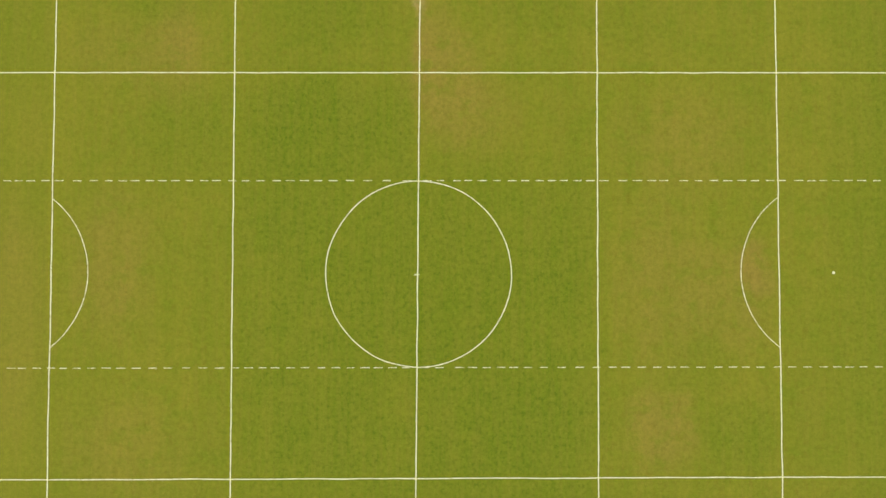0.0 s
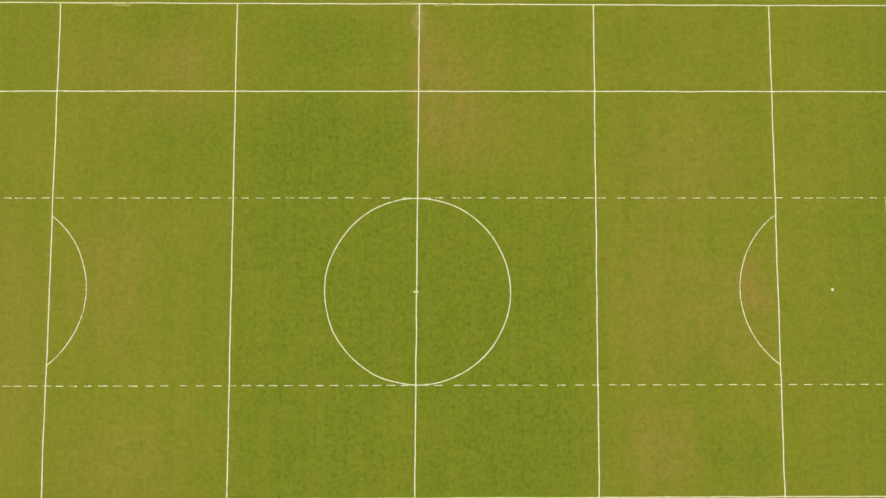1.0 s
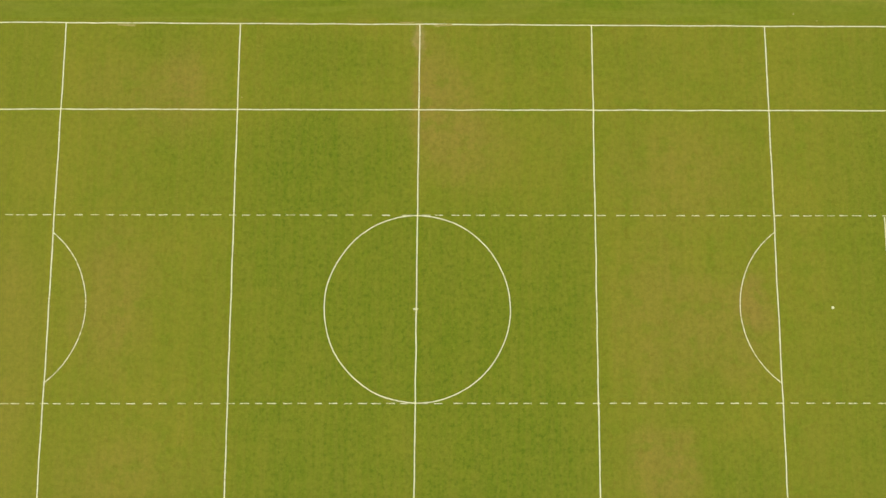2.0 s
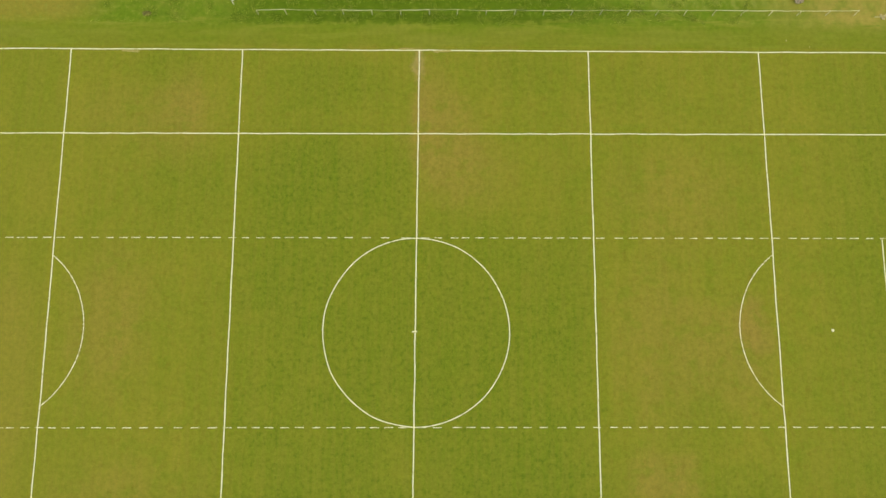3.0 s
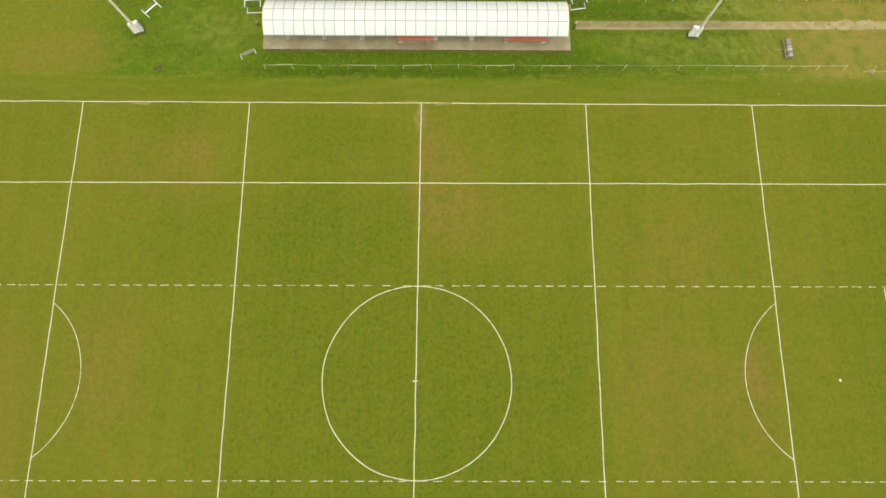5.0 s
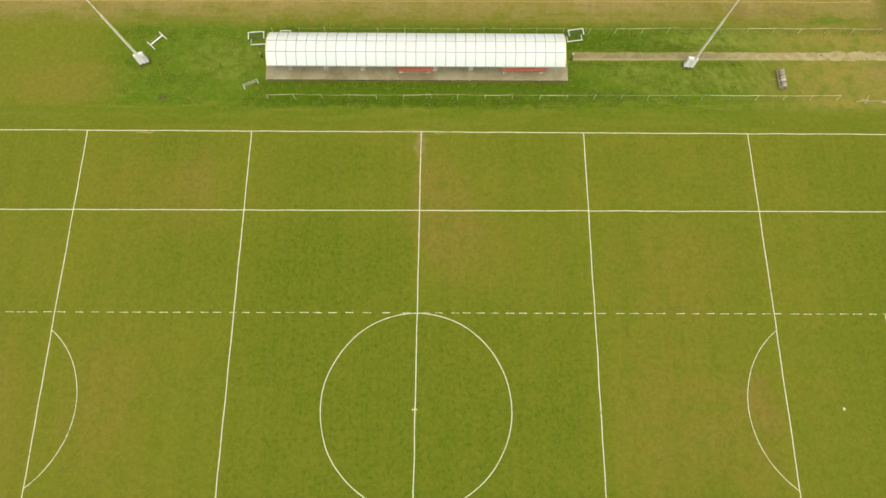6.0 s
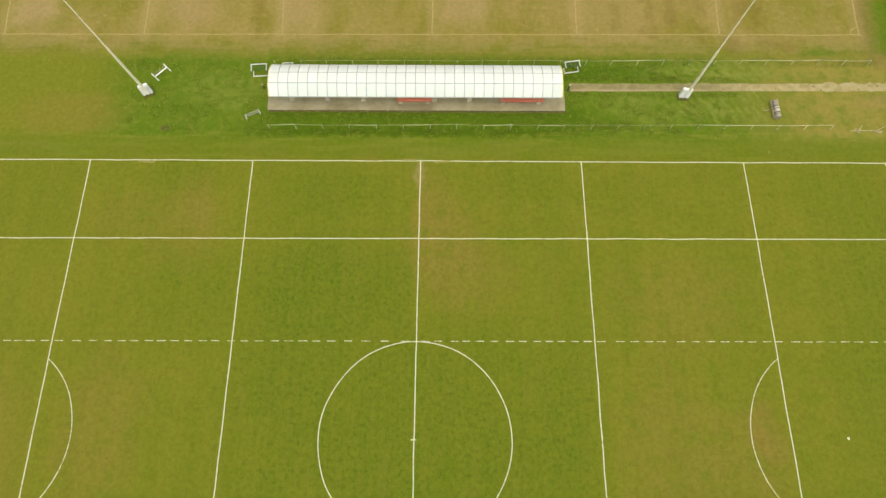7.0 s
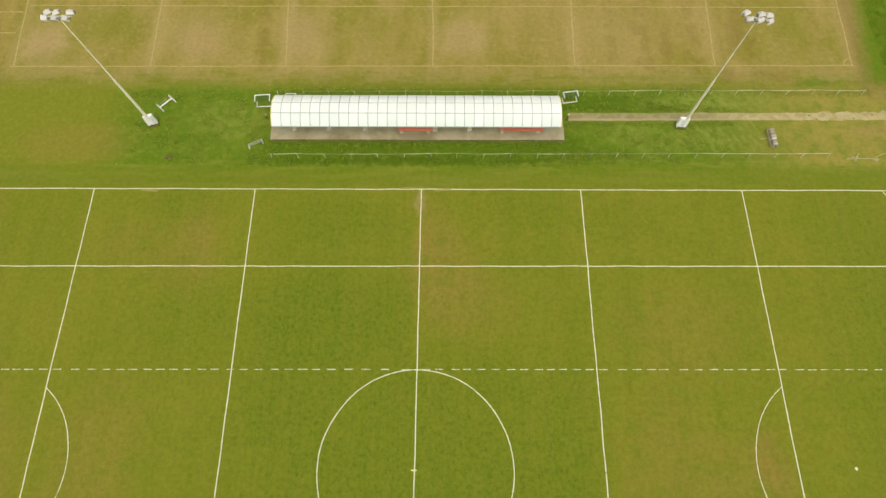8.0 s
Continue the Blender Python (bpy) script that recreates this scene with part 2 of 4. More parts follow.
    for cx, cy, rx, ry, hi in ((-46, 48.3, 2.6, 2.6, 0.4), (-27.5, 49, 3.5, 3.2, 0.3), (-15.5, 50, 2.8, 5, 0.3), (5, 49.8, 3.6, 3, 0.2)):
        dry = m.mix(blob(cx, cy, rx, ry, hi, True), dry, albedo(186, 158, 108))
    for cx, half in ((26.8, 0.7), (33.2, 0.5), (39.6, 0.8), (23.0, 0.4), (-19.5, 0.5)):
        off = m.math("ABSOLUTE", m.math("SUBTRACT", m.math("MULTIPLY_ADD", wob2, 0.5, x), cx))
        dry = m.mix(m.math("MULTIPLY", m.ramp(off, half, half * 2.2, 0.26, 0.0), m.ramp(m.noise(0.6, 4, shift=(cx, 5, 0)), 0.38, 0.60)), dry, albedo(126, 108, 42))
    edge = m.math("MULTIPLY", band(yf, 42.2, 43.6, 44.8, 45.9), m.ramp(m.noise(0.3, 4), 0.35, 0.6))
    c = m.mix(m.ramp(yf, 42.9, 45.4), c, dry)
    c = m.mix(m.math("MULTIPLY", edge, 0.28), c, BARE)
    c = m.mix(m.math("MULTIPLY", band(yf, 42.4, 43.2, 44.6, 45.4), m.ramp(along, 0.50, 0.64, 0, 0.45)), c, albedo(168, 146, 84))
    c = m.mix(m.math("MULTIPLY", band(yf, 42.0, 42.8, 44.4, 45.4), m.ramp(along, 0.46, 0.34, 0, 0.55)), c, albedo(126, 130, 40))
    for cx, cy, rx, ry in ((36.5, 44.3, 2.5, 1.3), (42.5, 44.2, 3.0, 1.4), (30, 49, 1.0, 3), (38, 50, 1.0, 4)):
        c = m.mix(blob(cx, cy, rx, ry, 0.3), c, albedo(138, 110, 58))
    c = m.mix(blob(46.5, 43.0, 2.6, 1.2, 0.7), c, VERGE)
    worn = m.math("MULTIPLY", band(xf, 50.8, 53.2, 54.3, 55.8), m.ramp(yf, 39.5, 43.0))
    c = m.mix(m.math("MULTIPLY", worn, 0.6), c, albedo(150, 125, 74))
    c = m.mix(blob(52.0, 36.4, 4.0, 1.2, 0.3, True), c, albedo(172, 142, 92))
    # rank grass past the far pitch
    rank = m.math("MULTIPLY", m.ramp(m.math("ADD", xf, m.math("MULTIPLY", y, -0.12)), 46.2, 49.4), m.ramp(yf, 41.5, 44))
    c = m.mix(rank, c, m.mix(m.ramp(m.noise(0.7, 5), 0.35, 0.65), VERGE, GREEN))
    left = m.math("MULTIPLY", m.ramp(xf, -50.5, -53.0), m.ramp(yf, 41.5, 44))
    c = m.mix(m.math("MULTIPLY", left, 0.5), c, TAN)
    # mottle and grain
    mott = m.noise(2.1, 4, 0.6)
    c = m.mix(1.0, c, m.mix(m.ramp(mott, 0.30, 0.70), (0.91, 0.925, 0.91), (1.07, 1.06, 1.08)), "MULTIPLY")
    grain = m.noise(9.0, 4, 0.7)
    c = m.mix(1.0, c, m.mix(m.ramp(grain, 0.25, 0.75), (0.89, 0.90, 0.89), (1.10, 1.09, 1.10)), "MULTIPLY")
    m.colour(c).bump(m.math("ADD", grain, mott), 0.5, 0.03)
    return m.mat


def make_chalk(name, colour, grass, gap):
    """Line paint on turf, with grass showing through where it has worn."""
    m = Nodes(name, 0.9, 0.0, 0.1)
    c = m.mix(m.ramp(m.noise(9, 4), 0.3, 0.7), tuple(v * 0.8 for v in colour), colour)
    c = m.mix(m.ramp(m.noise(3.0, 5, 0.7), gap, gap + 0.16, 0, 0.75), c, grass)
    m.colour(c).bump(m.noise(30, 3), 0.4, 0.01)
    return m.mat


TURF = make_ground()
CHALK = make_chalk("line_chalk", (0.56, 0.56, 0.33), OLIVE, 0.53)
SCUFF = make_chalk("scuffed_turf", albedo(150, 152, 62), VERGE, 0.44)
SPILT = make_chalk("spilt_lime", albedo(186, 176, 104), OLIVE, 0.42)
WORN_CHALK = make_chalk("patchy_line_chalk", (0.60, 0.595, 0.36), OLIVE, 0.47)
OLD_CHALK = make_chalk("worn_line_chalk", albedo(200, 184, 114), albedo(172, 152, 80), 0.45)


def make_sheet(name, a, b, stain, most):
    """Translucent roof sheet with algae stains and a difference from panel to panel."""
    m = Nodes(name, 0.35, 0.0, 0.4)
    c = m.mix(m.ramp(m.noise(0.35, 4), 0.35, 0.7), a, b)
    c = m.mix(m.ramp(m.noise(0.9, 5, 0.65), 0.50, 0.74, 0, most), c, stain)
    c = m.mix(m.ramp(m.noise(1.0, 3, 0.6, stretch=(5, 0.5, 0.5)), 0.55, 0.75, 0, most * 0.5), c, stain)
    c = m.mix(1.0, c, m.mix(m.random(), (0.93, 0.93, 0.90), (1.05, 1.05, 1.02)), "MULTIPLY")
    m.colour(c).bump(m.noise(40, 2), 0.1, 0.002)
    thin = m.tree.nodes.new("ShaderNodeBsdfTranslucent")
    thin.inputs["Color"].default_value = (*b, 1)
    both = m.tree.nodes.new("ShaderNodeMixShader")
    both.inputs[0].default_value = 0.40
    m.put(m.bsdf.outputs[0], both.inputs[1])
    m.put(thin.outputs[0], both.inputs[2])
    m.put(both.outputs[0], m.tree.nodes["Material Output"].inputs["Surface"])
    return m.mat


SHEET = make_sheet("roof_sheet", (0.92, 0.92, 0.86), (0.88, 0.90, 0.84), (0.66, 0.68, 0.60), 0.35)
# front row: cooler, darker and more stained than the rows above it
FRONT_SHEET = make_sheet("front_roof_sheet", (0.83, 0.87, 0.82), (0.77, 0.84, 0.79), (0.58, 0.66, 0.63), 0.55)
SEAM = simple("seam_steel", (0.36, 0.40, 0.35), 0.6, 0.0)
YELLOW = simple("yellow_trim", (0.78, 0.70, 0.33), 0.5)
CONCRETE = simple("concrete", albedo(182, 171, 137), 0.9, grain=6, vary=0.12, bump=0.3, dirt=albedo(158, 144, 108), dirt_scale=0.5)


def make_slab():
    m = Nodes("stained_slab", 0.9, 0.0, 0.2)
    x, y, _ = m.split()
    c = m.mix(m.ramp(m.noise(0.5, 5, 0.6), 0.35, 0.68), albedo(192, 182, 146), albedo(168, 156, 116))
    c = m.mix(m.ramp(m.noise(2.5, 5, 0.65), 0.45, 0.75, 0, 0.5), c, albedo(200, 188, 156))
    wob = m.math("MULTIPLY_ADD", m.noise(0.9, 4), 2.4, -1.2)
    for cx, half, deep in ((-0.6, 2.9, 0.5), (12.0, 2.2, 0.22), (-9.5, 1.6, 0.3)):
        r = m.math("ABSOLUTE", m.math("DIVIDE", m.math("SUBTRACT", m.math("ADD", x, wob), cx), half))
        near = m.math("MULTIPLY", m.ramp(y, 34.85, 35.1), m.ramp(y, 36.2, 35.6))
        c = m.mix(m.math("MULTIPLY", m.ramp(r, 0.4, 1.1, deep, 0), near), c, albedo(116, 102, 66))
    m.colour(c).bump(m.noise(14, 4), 0.3, 0.004)
    return m.mat


SLAB = make_slab()
PALE_BLOCK = simple("pale_concrete", albedo(232, 223, 194), 0.9, grain=8, dirt=albedo(170, 160, 125))
EDGE_WOOD = simple("edge_timber", (0.14, 0.12, 0.055), 0.9, grain=10, vary=0.5, bump=0.5)
RED = simple("red_paint", (0.60, 0.17, 0.10), 0.6, vary=0.2, dirt=(0.52, 0.26, 0.17))


def make_path():
    m = Nodes("trodden_path", 0.95, 0.0, 0.2)
    x, y, _ = m.split()
    far = m.ramp(m.math("MULTIPLY_ADD", m.noise(0.5, 3), 6.0, x), 36.5, 40.0)
    grey = m.mix(m.ramp(m.noise(1.3, 5), 0.35, 0.65), albedo(152, 141, 92), albedo(172, 160, 108))
    sand = m.mix(m.ramp(m.noise(1.1, 5), 0.35, 0.65), albedo(178, 163, 104), albedo(200, 185, 132))
    c = m.mix(far, grey, sand)
    middle = m.math("ABSOLUTE", m.math("SUBTRACT", m.math("MULTIPLY_ADD", m.noise(1.7, 3), 0.3, y), 38.45))
    c = m.mix(m.math("MULTIPLY", m.ramp(middle, 0.28, 0.50), m.ramp(x, 44, 36)), c, albedo(186, 168, 124))
    c = m.mix(m.math("MULTIPLY", m.ramp(m.noise(2.2, 3, shift=(4, 4, 0)), 0.62, 0.70, 0, 0.75), m.ramp(x, 32, 36)), c, albedo(120, 104, 58))
    m.colour(c).bump(m.noise(12, 4), 0.5, 0.02)
    return m.mat


PATH_MAT = make_path()

WHITE = simple("white_paint", (0.68, 0.68, 0.57), 0.45, vary=0.12, dirt=(0.55, 0.55, 0.42), dirt_scale=2.5)
FOOT_WHITE = simple("foot_paint", (0.84, 0.84, 0.76), 0.4, vary=0.08, dirt=(0.70, 0.70, 0.60), dirt_scale=2.5)
PLATE_GREY = simple("plate_paint", (0.70, 0.71, 0.68), 0.4, vary=0.1, dirt=(0.55, 0.55, 0.50), dirt_scale=2.5)
RAIL_WHITE = simple("rail_paint", (0.52, 0.52, 0.29), 0.6, vary=0.2, dirt=(0.26, 0.28, 0.12), dirt_scale=1.5)
RAIL_OLD = simple("weathered_rail", (0.34, 0.35, 0.16), 0.7, vary=0.3)
STEEL = simple("galvanised_steel", (0.44, 0.44, 0.36), 0.45, 0.35, vary=0.15)
POLE = simple("pole_paint", (0.72, 0.68, 0.48), 0.5, 0.0, vary=0.1, dirt=(0.50, 0.50, 0.38))
LAMP_GREY = simple("lamp_housing", (0.52, 0.50, 0.44), 0.5, 0.0, vary=0.15, dirt=(0.30, 0.28, 0.23), dirt_scale=4)
LAMP_GLASS = simple("lamp_glass", (0.30, 0.31, 0.27), 0.15, 0.0, vary=0.1, bump=0.0)
DARK = simple("dark_iron", (0.07, 0.065, 0.05), 0.7, 0.2)
RUST = simple("rusty_drum", (0.36, 0.31, 0.20), 0.6, 0.35, grain=8, vary=0.35, dirt=(0.22, 0.15, 0.08))
BRIGHT = simple("bare_drum_band", (0.52, 0.48, 0.37), 0.45, 0.3, vary=0.2)
NET = simple("net_cord", (0.10, 0.17, 0.07), 0.9)
STONE = simple("rubble_stone", albedo(190, 180, 120), 0.95, grain=10, vary=0.3, bump=0.6)
SOIL = simple("bare_soil", albedo(112, 112, 48), 1.0, grain=6, vary=0.4, bump=0.8)


def make_blade(name, a, b):
    m = Nodes(name, 0.8, 0.0, 0.2)
    g = m.tree.nodes.new("ShaderNodeNewGeometry").outputs["Random Per Island"]
    c = m.mix(g, a, b)
    m.colour(c)
    thin = m.tree.nodes.new("ShaderNodeBsdfTranslucent")
    both = m.tree.nodes.new("ShaderNodeMixShader")
    both.inputs[0].default_value = 0.5
    m.put(c, thin.inputs["Color"])
    m.put(m.bsdf.outputs[0], both.inputs[1])
    m.put(thin.outputs[0], both.inputs[2])
    m.put(both.outputs[0], m.tree.nodes["Material Output"].inputs["Surface"])
    return m.mat


BLADES = make_blade("long_grass", albedo(112, 136, 30, 0.95), albedo(158, 164, 72, 0.95))
RANK = make_blade("rank_grass", albedo(86, 122, 16, 0.9), albedo(130, 158, 44, 0.9))


# ---- mesh helpers ----
def mesh_of(name, bm, material, smooth=False):
    bmesh.ops.recalc_face_normals(bm, faces=bm.faces)
    me = bpy.data.meshes.new(name)
    bm.to_mesh(me)
    bm.free()
    me.materials.append(material)
    if smooth:
        me.shade_smooth()
    return me


def part(name, bm, material, parent, label="", smooth=False):
    """One mesh object under a thing or under a part (or at top level)."""
    ob = new(name, mesh_of(name, bm, material, smooth))
    ob.parent = parent
    if label:
        ob["label"] = label
    return ob


def thing(name, m, label, category, group="", kind=""):
    ob = new(name)
    ob.empty_display_size = 0.3
    ob.matrix_basis = m
    return tagged(ob, label, category, group, kind)


def box(bm, centre, size, turn=None, bevel=0.0):
    made = bmesh.ops.create_cube(bm, size=1.0)["verts"]
    m = Matrix.Translation(centre) @ (turn or Matrix()) @ Matrix.Diagonal((*size, 1))
    bmesh.ops.transform(bm, matrix=m, verts=made)
    if bevel:
        edges = {e for v in made for e in v.link_edges}
        bmesh.ops.bevel(bm, geom=list(edges), offset=bevel, segments=2, affect="EDGES", profile=0.6)
    return bm


def tube(bm, a, b, r, r2=None, segs=8):
    a, b = Vector(a), Vector(b)
    made = bmesh.ops.create_cone(bm, cap_ends=True, segments=segs, radius1=r, radius2=r if r2 is None else r2, depth=(b - a).length)["verts"]
    turn = (b - a).to_track_quat("Z", "Y").to_matrix().to_4x4()
    bmesh.ops.transform(bm, matrix=Matrix.Translation((a + b) / 2) @ turn, verts=made)
    return bm


def B():
    return bmesh.new()


# ---- ground ----
def build_ground():
    bm = B()
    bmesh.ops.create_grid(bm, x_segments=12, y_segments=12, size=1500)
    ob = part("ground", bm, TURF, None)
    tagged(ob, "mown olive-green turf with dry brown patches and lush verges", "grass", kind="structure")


build_ground()


# ---- line markings ----
def strip_mesh(points, width, material, z=0.004, seed=0.0, wobble=0.03):
    """A flat strip of paint along points, a little uneven in its edges."""
    bm = B()
    rows = []
    n = len(points)
    for i, p in enumerate(points):
        a, b = Vector(points[max(0, i - 1)]), Vector(points[min(n - 1, i + 1)])
        side = Vector((-(b - a).y, (b - a).x)).normalized()
        off = wobble * noise.noise((p[0] * 0.35, p[1] * 0.35, seed))
        w1 = width / 2 * (1 + 0.28 * noise.noise((p[0] * 1.9, p[1] * 1.9, seed + 5)))
        w2 = width / 2 * (1 + 0.28 * noise.noise((p[0] * 1.9, p[1] * 1.9, seed + 9)))
        c = Vector(p)
        rows.append((bm.verts.new((*(c + side * (off + w1)), z)), bm.verts.new((*(c + side * (off - w2)), z))))
    for (a, b), (c, d) in zip(rows, rows[1:]):
        bm.faces.new((a, b, d, c))
    return bm


def run(a, b, step=0.4):
    n = max(2, int(math.dist(a, b) / step))
    return [(a[0] + (b[0] - a[0]) * i / n, a[1] + (b[1] - a[1]) * i / n) for i in range(n + 1)]


def arc(cx, cy, r, a0, a1, step=0.3):
    n = max(6, int(abs(a1 - a0) * math.pi / 180 * r / step))
    return [(cx + r * math.cos(radians(a0 + (a1 - a0) * i / n)), cy + r * math.sin(radians(a0 + (a1 - a0) * i / n))) for i in range(n + 1)]


def line(points, label, width=0.13, material=None, z=0.004, name="pitch_line", wobble=0.03):
    line.count += 1
    ob = part(name, strip_mesh(points, width, material or CHALK, z, line.count * 3.7, wobble), material or CHALK, None)
    return tagged(ob, label, "pitch line", "pitch markings", "structure")


line.count = 0
TOUCH, GOAL_Y = 28.79, 9.16
LEFT_END, RIGHT_END = -52.2, 51.84
CROSS = (-35.77, -18.12, -0.05, 17.57, 35.37)
CROSS_LABEL = ("white penalty area line across the turf", "white zone line across the turf", "white halfway line across the turf",
               "white zone line across the turf", "white penalty area line across the turf")
for y, tilt, words in ((28.80, -0.0006, "white touchline on the turf beside the shelter"), (-28.78, 0.002, "white touchline on the turf"),
                       (19.866, 0.0017, "thin white line running the length of the pitch"),
                       (-19.77, 0.0022, "thin white line running the length of the pitch")):
    line(run((LEFT_END, y + tilt * LEFT_END), (RIGHT_END, y + tilt * RIGHT_END)), words, 0.105, z=0.004, wobble=0.05)
for x, tilt, words in zip(CROSS, (0.0, 0.0, 0.0066, 0.003, 0.0), CROSS_LABEL):
    line(run((x - tilt * TOUCH, -TOUCH), (x + tilt * TOUCH, TOUCH)), words, 0.112, z=0.006, wobble=0.05)
line(run((RIGHT_END, -TOUCH), (RIGHT_END, TOUCH)), "white goal line at the pitch end", 0.11, z=0.006)
line(run((LEFT_END, -TOUCH), (LEFT_END, TOUCH)), "white goal line at the pitch end", 0.11, z=0.006)
line(run((46.4, -GOAL_Y), (46.4, GOAL_Y)), "white goal area line on the turf", 0.11, z=0.006)
line(arc(0.03, 0.03, 9.08, 0, 360), "white centre circle on the turf", 0.10, z=0.008, wobble=0.08)
half_l = math.degrees(math.acos((41.35 - 35.73) / 9.15))
line(arc(-41.35, 0.1, 9.15, -half_l, half_l), "white penalty arc outside the box line", 0.085, WORN_CHALK, 0.008)
half_r = math.degrees(math.acos((40.72 - 35.34) / 9.1))
line(arc(40.72, 0.2, 9.1, 180 - half_r, 180 + half_r), "white penalty arc outside the box line", 0.085, WORN_CHALK, 0.008)
line(arc(RIGHT_END, TOUCH, 1.0, 180, 270), "small white corner arc", 0.10, z=0.008)
line(run((-0.36, -0.06), (0.14, -0.04), 0.1), "short white centre mark across the halfway line", 0.13, z=0.010, name="centre_mark")
spot = B()
bmesh.ops.create_circle(spot, cap_ends=True, segments=20, radius=0.145, matrix=Matrix.Translation((40.72, 0.15, 0.006)))
tagged(part("penalty_spot", spot, CHALK, None), "round white penalty spot on the turf", "pitch line", "pitch markings", "structure")


# lime spilt along the touchline
for a, b in (((-30.6, 28.66), (-28.7, 28.62)), ((1.6, 28.70), (3.4, 28.72)), ((-1.9, 28.95), (-0.4, 28.96))):
    line(run(a, b, 0.2), "pale smear of spilt lime beside the touchline", 0.22, SPILT, 0.012, "lime_smear", 0.1)


def dashed(y, slope, starts, seed):
    """Dashes of uneven length and spacing, as a hand-pushed marker leaves them."""
    top = thing("dashed_line", pose(0, 0, 0), "dashed white line running the length of the pitch", "pitch line", "pitch markings", "structure")
    rnd = random.Random(seed)
    for at in starts:
        long, yy = rnd.uniform(0.72, 0.90), y + slope * at
        part("dash", strip_mesh(run((at, yy), (at + long, yy + slope * long), 0.16), 0.078, WORN_CHALK, 0.008, seed + at, 0.03), WORN_CHALK, top)


UPPER_DASHES = (
    -40.6, -39.5, -38.4, -36.9, -35.6, -33.8, -32.2, -30.7, -29.4, -28.2, -26.7, -25.5, -24.2, -22.8, -21.4, -20.2, -18.6, -17.3,
    -15.9, -14.3, -13.0, -11.6, -10.3, -8.8, -7.1, -5.4, -3.5, -1.5, 0.4, 1.8, 3.4, 4.5, 5.8, 7.3, 8.8, 10.1, 11.5, 12.7, 13.9, 15.2,
    16.5, 17.8, 19.7, 21.1, 22.5, 23.7, 25.7, 27.2, 28.6, 30.0, 31.4, 32.7, 34.2, 35.4, 37.0, 38.3, 39.5, 40.7, 41.9, 43.2, 44.8)
LOWER_DASHES = (
    -39.9, -38.8, -37.4, -36.0, -34.8, -33.5, -32.1, -30.7, -29.3, -27.8, -26.2, -24.7, -22.9, -21.3, -19.7, -18.3, -16.9, -15.5, -14.3,
    -12.8, -11.4, -9.8, -8.4, -6.9, -5.6, -4.3, -2.9, -1.6, 0.2, 1.7, 3.6, 4.9, 6.3, 7.7, 8.9, 10.3, 11.9, 13.6, 15.3, 17.0, 18.6, 19.8,
    21.4, 22.9, 24.3, 25.6, 27.1, 28.9, 30.3, 31.6, 33.0, 34.7, 36.1, 37.6, 39.2, 40.5, 41.7, 43.1, 44.6)
ENDS = tuple(-51.7 + 1.38 * i for i in range(8)), tuple(46.2 + 1.39 * i for i in range(4))
dashed(9.164, 0.0013, ENDS[0] + UPPER_DASHES + ENDS[1], 3)
dashed(-9.09, 0.0013, ENDS[0] + LOWER_DASHES + ENDS[1], 4)

# far pitch: scorched and faded lines
FAR_X = ((-49.0, -49.75), (-32.6, -32.95), (-16.38, -16.95), (1.3, 1.2), (18.31, 18.6), (35.2, 35.6), (51.72, 52.1))
for i, (x0, x1) in enumerate(FAR_X):
    line(run((x0, 45.31 + 0.004 * x0), (x0 + (x1 - x0) * 4, 82.5)), "faded straw-coloured line on the dry far pitch", 0.17, OLD_CHALK, 0.006, "faded_line", 0.08)
for y, rise in ((45.31, 0.20), (54.42, 0.0)):
    line(run((-49.4, y - rise), (51.8, y + rise)), "faded straw-coloured line on the dry far pitch", 0.14, OLD_CHALK, 0.004, "faded_line", 0.07)
for y in (50.2, 53.4):
    line(run((-62, y), (-50, y)), "faded straw-coloured line on the dry far pitch", 0.16, OLD_CHALK, 0.004, "faded_line", 0.12)
line(arc(51.75, 45.6, 1.0, 180, 90), "faded corner arc on the dry far pitch", 0.14, OLD_CHALK, 0.008, "faded_line")


# ---- path ----
def build_path():
    bm = B()
    rows = []
    n = 220
    for i in range(n + 1):
        x = 17.0 + 70 * i / n
        wide = min(1.0, max(0.0, (x - 40) / 10))
        rag = 0.07 + 0.20 * wide
        top = 38.68 + 0.005 * (x - 17) + 0.16 * wide + 1.5 * rag * noise.noise((x * 0.8, 3.3, 0)) + 0.9 * rag * noise.noise((x * 2.7, 8.3, 0))
        low = 37.65 + 0.006 * (x - 17) - 0.06 * wide + 0.7 * rag * noise.noise((x * 0.8, 13.3, 0)) + 0.5 * rag * noise.noise((x * 2.7, 18.3, 0))
        rows.append([bm.verts.new((x, low, 0.0)), bm.verts.new((x, low + 0.06, 0.02)), bm.verts.new((x, top - 0.06, 0.02)), bm.verts.new((x, top, 0.0))])
    for a, b in zip(rows, rows[1:]):
        for k in range(3):
            bm.faces.new((a[k], b[k], b[k + 1], a[k + 1]))
    tagged(part("path", bm, PATH_MAT, None), "narrow trodden grey-brown path leading to the shelter", "path", kind="structure")


build_path()


# ---- shelter with barrel roof ----
ROOF_Y, ROOF_Z, ROOF_R = 37.33, 0.62, 2.685
ROOF_L, ROOF_X1 = -16.33, 15.48
BAYS = 30
SEAMS = (-49.5, -18.0, 9.0, 44.0, 79.0)


def on_arch(angle, r=ROOF_R):
    return ROOF_Y + r * math.sin(radians(angle)), ROOF_Z + r * math.cos(radians(angle))


